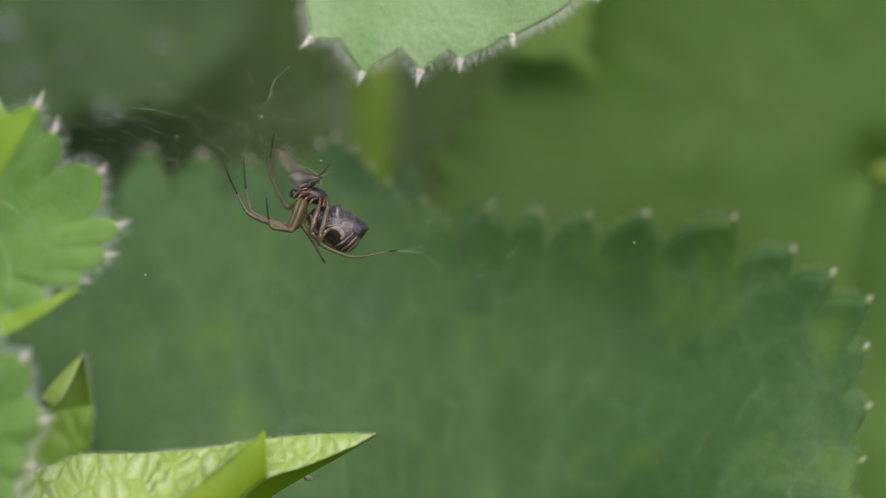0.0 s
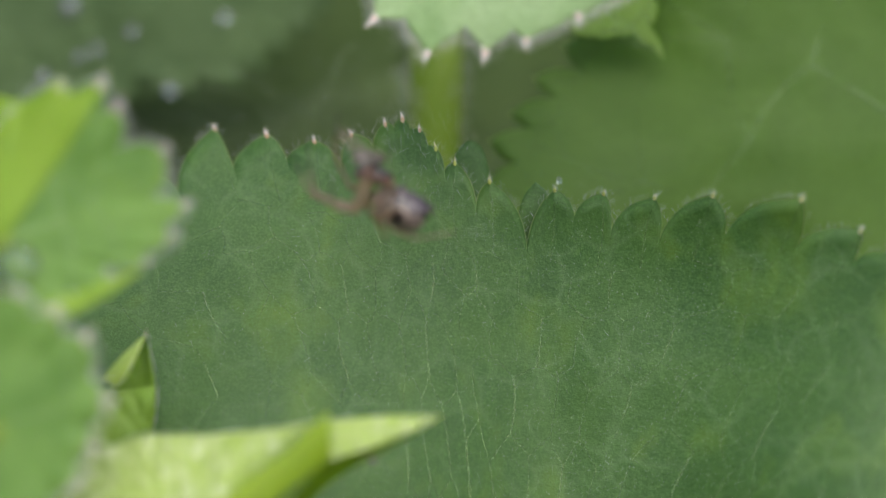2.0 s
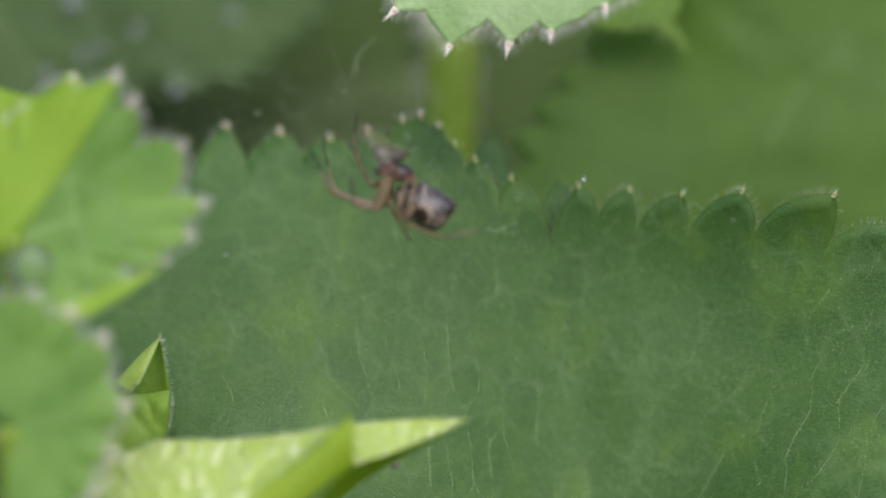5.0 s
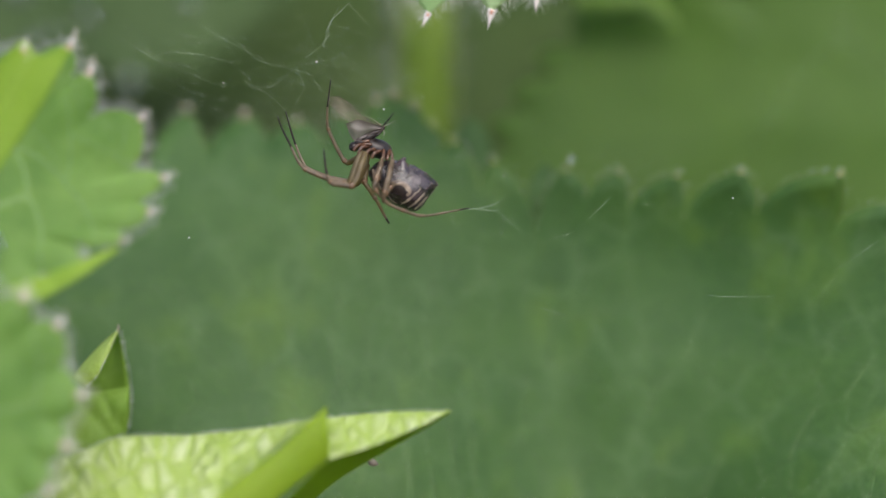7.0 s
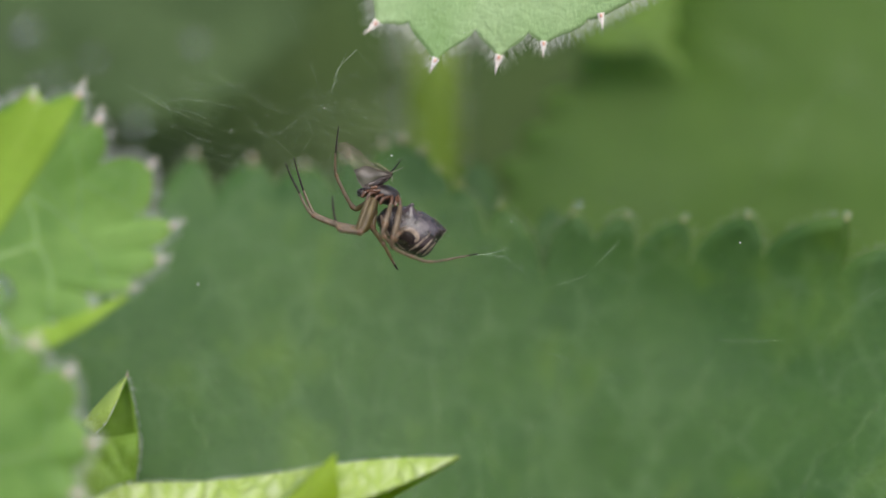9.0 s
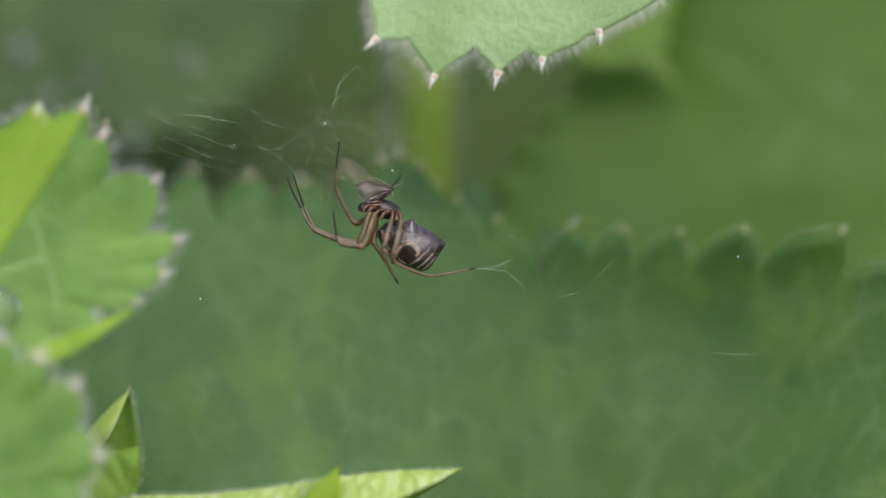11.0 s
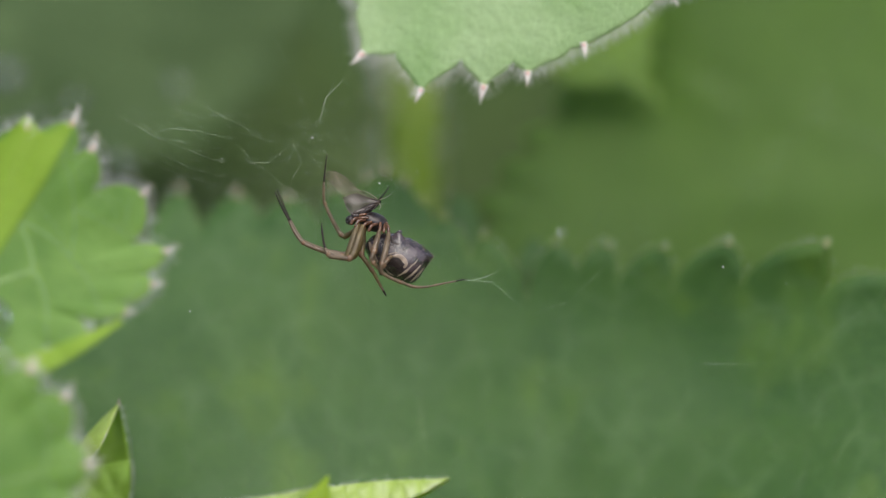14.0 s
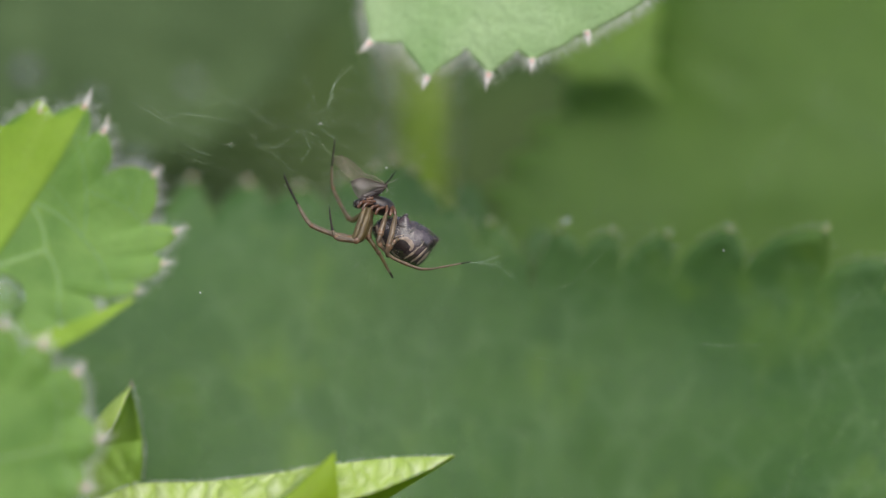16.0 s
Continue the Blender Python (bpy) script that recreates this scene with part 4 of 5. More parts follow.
# ---------------------------------------------------------------- spider
def ribbon(name, points, width, surface, material, parent, lift=0.03):
    """A flat marking laid on a body seen from the front of the plan."""
    line = ease(points, 14)
    v, f = [], []
    for i, p in enumerate(line):
        d = (line[min(i + 1, 14)] - line[max(i - 1, 0)]).normalized()
        n = Vector((-d.z, 0, d.x))
        w = width * (0.35 + 0.65 * math.sin(math.pi * (i + 0.5) / 15)) * (0.85 + 0.3 * noise.noise(p * 3))
        for k in (-1, -0.4, 0.4, 1):
            q = p + n * w * k
            hit = surface.ray_cast(Vector((q.x, -20, q.z)), Vector((0, 1, 0)))[0]
            v.append((hit or q) + Vector((0, -lift * (1 - 0.8 * abs(k)), 0)))
    for i in range(14):
        for k in range(3):
            q = i * 4 + k
            f.append((q, q + 1, q + 5, q + 4))
    return part(name, v, f, material, parent)


def bent_line(points, n):
    """n + 1 points on straight runs between the given ones, with the corners a little rounded."""
    pts = [Vector(p) for p in points]
    line = []
    for i in range(n + 1):
        s = i / n * (len(pts) - 1)
        k = min(int(s), len(pts) - 2)
        line.append(pts[k].lerp(pts[k + 1], s - k))
    for _ in range(2):
        line = [line[0]] + [line[i - 1] * 0.25 + line[i] * 0.5 + line[i + 1] * 0.25 for i in range(1, n)] + [line[-1]]
    return line


def spider_leg(root, points, radii, foot, label="", knee=0.0, thigh=0.33, hairs=110):
    """One leg: a jointed tube with an olive thigh and a dark end; foot: share of the leg that is dark."""
    N = 60
    line = bent_line(points, N)
    cut = int(N * (1 - foot))
    n = len(radii) - 1

    def rad(i):
        s = i / N * n
        k = min(int(s), n - 1)
        swell = sum(0.22 * math.exp(-((i / N - j) / 0.02) ** 2) for j in (0.33, 0.62)) - sum(0.22 * math.exp(-((i / N - j) / 0.012) ** 2) for j in (0.36, 0.65, 0.82))
        return (radii[k] + (radii[k + 1] - radii[k]) * (s - k)) * (1.0 + swell) * 1.2

    end = int(N * knee) if knee else cut
    v, f = [], []
    tube(v, f, line[:end + 1], [rad(i) for i in range(end + 1)], 10)
    ob = part("leg", v, f, SPIDER_LEG, root, label)
    ob.data.materials.append(SPIDER_THIGH)
    for poly in ob.data.polygons[:int(N * thigh) * 10]:
        poly.material_index = 1
    v, f = [], []
    if knee:
        # the outer half turns at the knee: a mesh with its origin there
        hinge = line[end]
        b = base_of(root)
        tube(v, f, line[end:cut + 1], [rad(i) for i in range(end, cut + 1)], 10)
        pale = len(f)
        tube(v, f, line[cut:], [rad(i) * 1.02 for i in range(cut, N + 1)], 8)
        shin = part("shin", [p - hinge + b for p in v], f, SPIDER_LEG, ob, "outer half of the leg with a dark end")
        shin.data.materials.append(SPIDER_TIP)
        for k, poly in enumerate(shin.data.polygons):
            poly.material_index = 0 if k < pale else 1
        shin.location = (hinge - b) * MM
        ob["knee"] = [float(c) for c in (hinge - b) * MM]
    else:
        tube(v, f, line[cut:], [rad(i) * 1.02 for i in range(cut, N + 1)], 8)
        part("foot", v, f, SPIDER_TIP, ob, "dark leg end")
    rng = random.Random(len(points) * 7 + int(points[0][0] * 10))
    roots = []
    for _ in range(hairs):
        i = rng.randrange(2, end if knee else N - 1)
        d = Vector((rng.uniform(-1, 1), rng.uniform(-1, 1), rng.uniform(-1, 1))).normalized()
        roots.append((line[i] + d * rad(i) * 0.7, (d + (line[i + 1] - line[i]).normalized() * 1.2).normalized() * rng.uniform(0.08, 0.24)))
    for share in (0.33, 0.62):
        i = int(N * share)
        if i < end - 1:
            d = (line[i + 1] - line[i - 1]).normalized()
            a = d.orthogonal().normalized()
            v, f = ball(line[i], (rad(i) * 1.25, rad(i) * 1.06, rad(i) * 1.06), (d, a, d.cross(a)), 10, 8)
            part("joint", v, f, SPIDER_JOINT, ob)
    spikes("bristles", roots, SPIDER_TIP, ob, 0.006, "", rng)
    return ob


def abdomen_mesh():
    """The humped abdomen: rings across its length, from the waist to the blunt tail."""
    # (x, top z, bottom z, half width)
    rings = [(-4.68, 5.05, 4.82, 0.25), (-4.48, 5.33, 4.30, 0.60), (-4.19, 5.50, 3.81, 0.90), (-3.77, 5.59, 3.31, 1.15), (-3.35, 5.62, 2.96, 1.30), (-2.92, 5.62, 2.70, 1.38), (-2.50, 5.50, 2.50, 1.40), (-2.07, 5.36, 2.39, 1.36), (-1.65, 5.14, 2.36, 1.25), (-1.25, 4.88, 2.60, 1.05), (-0.91, 4.60, 3.10, 0.80), (-0.60, 4.34, 3.52, 0.50), (-0.40, 4.12, 3.83, 0.20)]
    top = ease([(r[0], 0, r[1]) for r in rings], 48)
    low = ease([(r[0], 0, r[2]) for r in rings], 48)
    wide = ease([(r[3], 0, 0) for r in rings], 48)
    hump = Vector((-2.54, 0.00, 5.39))
    v, f, m = [], [], 40
    for a, b, w in zip(top, low, wide):
        mid, half = (a.z + b.z) / 2, (a.z - b.z) / 2
        for j in range(m):
            t = 2 * math.pi * j / m
            c, s = math.cos(t), math.sin(t)
            p = Vector((a.x + 0.10 * c, 0.5 + w.x * s, mid + half * c))
            for sign in (-1, 1):
                k = math.exp(-((p.x - hump.x) / 0.26) ** 2 - ((p.y - 0.5 - sign * 0.8) / 0.42) ** 2) * max(0.0, c)
                p += Vector((0.05, sign * 0.22, 0.42)) * k
            # shallow creases across the back
            p.z -= max(0.0, c) * 0.07 * math.exp(-((p.x - hump.x - 0.45) / 0.14) ** 2)
            p += Vector((0, s, c)) * 0.045 * noise.noise(p * 2.6)
            v.append(p)
    for i in range(len(top) - 1):
        for j in range(m):
            q = i * m
            f.append((q + j, q + (j + 1) % m, q + m + (j + 1) % m, q + m + j))
    f.append(tuple(reversed(range(m))))
    f.append(tuple(range(len(v) - m, len(v))))
    return v, f


def spider():
    base = (-3.36, 0.50, 5.03)
    root = thing("spider", base, "small brown spider with angular mottled abdomen hanging in its web", "spider")
    side = Vector((0, 1, 0))
    v, f = abdomen_mesh()
    abdomen = part("abdomen", v, f, ABDOMEN, root, "dark mottled humped abdomen")
    v0 = v
    skin = BVHTree.FromPolygons([Vector(p) for p in v], f)
    # pale band behind the waist, dark flank with its pale hook, pale stripes towards the tail
    ribbon("marking", [(-4.44, 0.00, 5.05), (-4.31, 0.00, 4.63), (-4.19, 0.00, 4.16), (-3.91, 0.00, 3.73)], 0.17, skin, CREAM, abdomen, 0.03)
    ribbon("marking", [(-4.05, 0.00, 5.22), (-3.88, 0.00, 4.65), (-3.74, 0.00, 4.09)], 0.17, skin, BLACK, abdomen, 0.02)
    ribbon("marking", [(-3.66, 0.00, 3.73), (-3.20, 0.00, 3.88), (-2.71, 0.00, 3.69), (-2.43, 0.00, 3.35)], 0.42, skin, BLACK, abdomen, 0.02)
    ribbon("marking", [(-3.06, 0.00, 3.10), (-2.50, 0.00, 2.91), (-1.79, 0.00, 2.96)], 0.30, skin, BLACK, abdomen, 0.02)
    ribbon("marking", [(-2.98, 0.00, 4.09), (-2.57, 0.00, 4.12), (-2.26, 0.00, 3.90), (-2.10, 0.00, 3.58), (-2.28, 0.00, 3.34)], 0.17, skin, CREAM, abdomen, 0.05)
    for line, w in (([(-2.67, 0.00, 2.81), (-2.19, 0.00, 3.07), (-1.65, 0.00, 3.58)], 0.085), ([(-2.21, 0.00, 2.59), (-1.68, 0.00, 2.96), (-1.15, 0.00, 3.52)], 0.085), ([(-1.82, 0.00, 2.47), (-1.37, 0.00, 2.87), (-0.97, 0.00, 3.32)], 0.08),
                    ([(-3.42, 0.00, 3.31), (-3.20, 0.00, 3.03), (-2.89, 0.00, 2.87)], 0.07), ([(-1.65, 0.00, 3.52), (-1.42, 0.00, 3.78), (-1.34, 0.00, 3.95)], 0.045), ([(-3.49, 0.00, 4.16), (-3.06, 0.00, 4.26), (-2.64, 0.00, 4.37)], 0.05)):
        ribbon("marking", line, w, skin, CREAM, abdomen, 0.04)
    for line, w in (([(-2.33, 0.00, 4.48), (-2.10, 0.00, 4.63), (-1.87, 0.00, 4.71)], 0.08), ([(-2.67, 0.00, 5.67), (-2.43, 0.00, 5.73), (-2.33, 0.00, 5.62)], 0.10), ([(-1.53, 0.00, 4.09), (-1.34, 0.00, 3.81), (-1.01, 0.00, 3.58)], 0.12), ([(-0.73, 0.00, 4.16), (-0.59, 0.00, 3.95), (-0.66, 0.00, 3.73)], 0.13), ([(-3.06, 0.00, 5.36), (-2.89, 0.00, 5.01), (-2.50, 0.00, 4.87)], 0.10)):
        ribbon("marking", line, w, skin, BLACK, abdomen, 0.03)
    rng = random.Random(4)
    roots = []
    heart = Vector((-2.78, 0.50, 4.09))
    for _ in range(520):
        k = rng.randrange(len(v0))
        d = (v0[k] - heart).normalized()
        roots.append((v0[k], (d + Vector((rng.uniform(-.3, 1.2), rng.uniform(-.5, .5), rng.uniform(-.8, .2)))).normalized() * rng.uniform(0.06, 0.16)))
    spikes("abdomen_hairs", roots, PALE, abdomen, 0.006, "short pale hairs", rng)
    # front body: low shield, head in front of it, eyes, jaws
    tilt = Vector((0.93, 0, -0.36)).normalized()
    v, f = ball((-4.25, 0.50, 6.36), (1.08, 0.85, 0.60), (tilt, side, Vector((0.36, 0, 0.93)).normalized()), 26, 18,
                lambda d: 1 + 0.14 * math.exp(-((d - Vector((0.5, 0, 0.85))).length / 0.5) ** 2) + 0.03 * noise.noise(d * 5))
    part("front_body", v, f, SPIDER_DARK, root, "glossy dark brown head and thorax")
    v, f = ball((-5.59, 0.40, 6.47), (0.36, 0.42, 0.32), (Vector((1, 0, 0)), side, Vector((0, 0, 1))), 18, 12)
    head = part("head", v, f, SPIDER_DARK, root)
    for p, r in (((-5.85, 0.05, 6.55), 0.085), ((-5.84, -0.05, 6.32), 0.095), ((-5.67, 0.10, 6.69), 0.07), ((-5.64, -0.10, 6.21), 0.06)):
        v, f = ball(p, (r, r, r), (Vector((1, 0, 0)), side, Vector((0, 0, 1))), 12, 9)
        part("eye", v, f, EYE, head)
    for a, b in (((-5.50, 0.20, 6.75), (-5.16, 0.10, 6.95)), ((-5.44, -0.10, 6.63), (-5.01, -0.20, 6.77))):
        tube_part("jaw", [a, Vector(a).lerp(Vector(b), 0.5) + Vector((0, -0.05, 0.05)), b], [0.13, 0.12, 0.06], SPIDER_DARK, head, 8, 8)
    # leg roots: a row of narrow red-brown hips with paler ends
    for a, b, c in (((-5.15, -0.25, 6.60), (-5.43, -0.50, 6.49), (-5.63, -0.50, 6.18)), ((-4.66, -0.35, 6.46), (-5.11, -0.70, 6.39), (-5.35, -0.80, 5.99)), ((-4.29, -0.40, 6.32), (-4.67, -0.80, 6.20), (-4.89, -0.90, 5.86)),
                    ((-3.91, -0.40, 6.21), (-4.30, -0.85, 6.06), (-4.50, -0.90, 5.70)), ((-3.73, -0.35, 6.26), (-3.74, -0.75, 5.92), (-3.81, -0.90, 5.61)), ((-3.34, -0.30, 6.26), (-3.23, -0.75, 5.92), (-3.20, -0.90, 5.56)), ((-3.41, -0.30, 6.18), (-3.48, -0.70, 5.85), (-3.54, -0.80, 5.61))):
        tube_part("coxa", [a, b, c], [0.085, 0.115, 0.10], SPIDER_RED, root, 10, 9)
    legs = []
    # long front legs, folded down and then up
    legs.append(spider_leg(root, [(-5.15, -0.60, 6.21), (-5.39, -1.00, 5.43), (-5.71, -1.20, 4.42), (-5.93, -1.20, 4.04), (-6.66, -1.10, 4.21), (-7.38, -1.00, 4.48), (-8.27, -0.90, 4.80), (-8.78, -0.90, 5.07), (-9.22, -0.70, 5.67), (-9.66, -0.50, 6.63), (-10.10, -0.30, 7.46), (-10.44, -0.20, 8.36)],
                           [0.13, 0.20, 0.21, 0.17, 0.155, 0.145, 0.12, 0.10, 0.075, 0.06, 0.05, 0.028], 0.20))
    legs.append(spider_leg(root, [(-4.72, 0.20, 6.04), (-4.93, 0.00, 5.32), (-5.31, -0.10, 4.37), (-5.49, 0.00, 4.05), (-6.32, 0.10, 4.32), (-7.16, 0.30, 4.46), (-8.05, 0.50, 4.84), (-8.69, 0.60, 5.13), (-9.01, 0.80, 5.81), (-9.41, 1.00, 6.82), (-9.67, 1.20, 7.66), (-9.94, 1.30, 8.71)],
                           [0.13, 0.20, 0.20, 0.16, 0.15, 0.14, 0.115, 0.10, 0.07, 0.058, 0.05, 0.028], 0.20, knee=0.62))
    legs.append(spider_leg(root, [(-4.89, -0.90, 6.09), (-5.12, -1.40, 5.31), (-5.50, -1.70, 4.24), (-5.77, -1.80, 3.94), (-6.42, -1.90, 4.04), (-6.95, -1.80, 4.09), (-7.18, -1.60, 4.30), (-7.35, -1.40, 4.89), (-7.45, -1.20, 5.61), (-7.50, -1.00, 6.26)],
                           [0.12, 0.19, 0.19, 0.15, 0.14, 0.12, 0.09, 0.065, 0.055, 0.03], 0.26))
    # far leg that reaches up past the prey
    legs.append(spider_leg(root, [(-5.26, 0.90, 5.93), (-5.62, 1.20, 5.64), (-6.01, 1.40, 5.42), (-6.28, 1.40, 5.61), (-6.70, 1.40, 6.35), (-7.15, 1.30, 7.30), (-7.33, 1.20, 7.81), (-7.32, 1.00, 8.77), (-7.21, 0.90, 9.77), (-7.08, 0.80, 10.73)],
                           [0.10, 0.14, 0.14, 0.12, 0.10, 0.095, 0.075, 0.06, 0.045, 0.025], 0.2, thigh=0.28))
    # short legs across the abdomen
    legs.append(spider_leg(root, [(-3.79, -0.80, 5.75), (-3.97, -1.50, 5.13), (-4.18, -1.80, 4.36), (-4.35, -1.90, 3.90), (-4.18, -1.80, 3.62), (-3.83, -1.70, 3.23), (-3.73, -1.60, 2.88)], [0.10, 0.15, 0.155, 0.13, 0.11, 0.09, 0.05], 0.10, thigh=0.0))
    legs.append(spider_leg(root, [(-3.20, -0.80, 5.64), (-3.29, -1.60, 5.06), (-3.45, -2.00, 4.35), (-3.64, -2.10, 3.72), (-3.78, -2.00, 3.11), (-3.33, -1.80, 2.78), (-2.70, -1.60, 2.50), (-1.64, -1.30, 2.10), (-0.87, -1.00, 2.10), (0.47, -0.60, 2.36), (1.68, -0.20, 2.59)],
                           [0.10, 0.15, 0.155, 0.14, 0.12, 0.095, 0.09, 0.085, 0.065, 0.05, 0.03], 0.05, thigh=0.0))
    legs.append(spider_leg(root, [(-4.76, 0.20, 5.36), (-4.90, 0.00, 4.65), (-4.96, -0.20, 4.20), (-4.62, -0.30, 3.73), (-4.16, -0.20, 3.03), (-3.77, -0.10, 2.25), (-3.39, 0.00, 1.60)], [0.12, 0.15, 0.14, 0.115, 0.10, 0.075, 0.04], 0.07, thigh=0.85))
    legs.append(spider_leg(root, [(-3.05, -1.60, 4.07), (-3.26, -1.90, 3.93), (-3.47, -2.00, 3.65), (-3.67, -2.00, 3.30), (-3.76, -1.90, 2.94)], [0.10, 0.11, 0.11, 0.10, 0.08], 0.1, thigh=0.0, hairs=40))
    for a, b, c in (((-5.33, 0.10, 6.57), (-5.01, -0.20, 6.77), (-4.62, -0.20, 6.84)), ((-5.40, -0.10, 6.46), (-4.97, -0.50, 6.59), (-4.47, -0.50, 6.60))):
        tube_part("palp", [a, b, c], [0.09, 0.10, 0.07], SPIDER_RED, root, 8, 8)
    return root, legs


spider_body, spider_legs = spider()


def prey():
    root = thing("prey_insect", (-4.60, 0.20, 7.17), "small dark winged insect with clear wings held in the spider's jaws", "insect")
    ways = (Vector((0.86, 0, 0.5)), Vector((0, 1, 0)), Vector((-0.5, 0, 0.86)))
    v, f = ball((-4.55, 0.30, 7.13), (0.98, 0.34, 0.24), ways, 20, 14, lambda d: 1 + 0.12 * noise.noise(d * 4))
    part("body", v, f, PREY, root, "dark shrivelled body")
    v, f = ball((-3.84, 0.15, 7.60), (0.20, 0.19, 0.17), ways, 14, 10)
    head = part("head", v, f, PREY, root)
    v, f = ball((-3.78, -0.02, 7.68), (0.055, 0.055, 0.055), ways, 8, 6)
    part("eye", v, f, SPIDER_RED, head)

    def wing(front, back, y0, material, veins, fold=0.0):
        """A wing between its front and back edges, both from the root outwards, with fine veins."""
        rows, cols = 24, 10
        a, b = ease(front, rows), ease(back, rows)
        v, f = [], []
        for i in range(rows + 1):
            for k in range(cols + 1):
                s = k / cols
                p = a[i].lerp(b[i], s)
                v.append(p + Vector((0, y0 + 0.06 * math.sin(i * 0.5 + s * 4) + fold * math.sin(s * 9) * 0.05 + 0.25 * s, 0)))
        m = cols + 1
        for i in range(rows):
            for k in range(cols):
                q = i * m + k
                f.append((q, q + 1, q + m + 1, q + m))
        ob = part("wing", v, f, material, root)
        for n, (s0, s1, r) in enumerate(veins):
            line = [v[i * m + min(cols, max(0, round((s0 + (s1 - s0) * i / rows) * cols)))] + Vector((0, -0.015, 0)) for i in range(0, rows + 1, 3)]
            tv, tf = [], []
            tube(tv, tf, ease(line, 24), [r, r * 0.7, r * 0.35], 5)
            part("wing_vein", tv, tf, WING_VEIN, ob)

    # the spread clear wing, the second one behind it, and the crumpled grey pair over the body
    wing([(-3.80, 0.00, 7.74), (-5.11, 0.00, 8.42), (-5.89, 0.00, 9.18), (-6.64, 0.00, 9.63), (-7.17, 0.00, 9.52)], [(-3.84, 0.00, 7.55), (-5.38, 0.00, 7.77), (-6.15, 0.00, 8.19), (-6.88, 0.00, 8.84), (-7.28, 0.00, 9.29)], 0.05, WING, ((0, 0, 0.022), (0.2, 0.35, 0.012), (0.5, 0.6, 0.010), (0.8, 0.85, 0.008)))
    wing([(-3.91, 0.00, 7.63), (-5.33, 0.00, 7.91), (-6.18, 0.00, 8.30), (-6.81, 0.00, 8.69)], [(-4.05, 0.00, 7.46), (-5.47, 0.00, 7.41), (-6.18, 0.00, 7.74), (-6.67, 0.00, 8.30)], 0.25, WING_CLEAR, ((0.3, 0.4, 0.010), (0.7, 0.7, 0.008)))
    wing([(-3.74, 0.00, 7.68), (-4.48, 0.00, 7.91), (-5.33, 0.00, 8.16), (-6.11, 0.00, 7.91)], [(-3.77, 0.00, 7.57), (-4.62, 0.00, 7.17), (-5.47, 0.00, 6.80), (-5.92, 0.00, 7.31)], -0.30, WING_GREY, ((0, 0, 0.018), (0.35, 0.3, 0.012), (0.6, 0.65, 0.010), (1, 1, 0.026)), 1.0)
    wing([(-3.77, 0.00, 7.63), (-4.41, 0.00, 7.48), (-5.04, 0.00, 7.20), (-5.50, 0.00, 6.95)], [(-3.80, 0.00, 7.46), (-4.41, 0.00, 7.09), (-4.97, 0.00, 6.85), (-5.38, 0.00, 6.75)], -0.18, WING_GREY, ((0.5, 0.5, 0.010),), 1.0)
    for line, m, r in (([(-3.84, 0.00, 7.70), (-3.46, -0.20, 8.12), (-3.10, -0.30, 8.61)], PREY, 0.055), ([(-3.77, -0.20, 7.74), (-3.34, -0.40, 7.90), (-2.98, -0.40, 8.10)], STRAW, 0.022), ([(-3.91, -0.20, 7.82), (-4.40, -0.30, 8.16), (-4.90, -0.20, 8.39)], STRAW, 0.028),
                       ([(-4.76, -0.10, 8.12), (-4.68, -0.10, 8.40), (-4.59, 0.00, 8.64)], PREY, 0.025), ([(-3.77, -0.20, 7.51), (-3.68, -0.30, 7.31), (-3.80, -0.30, 7.15)], STRAW, 0.025), ([(-3.91, -0.20, 7.41), (-4.12, -0.30, 7.20), (-4.40, -0.30, 7.03)], PREY, 0.03)):
        tube_part("limb", line, [r, r * 0.8, r * 0.4], m, root, 10, 6)
    return root


prey()


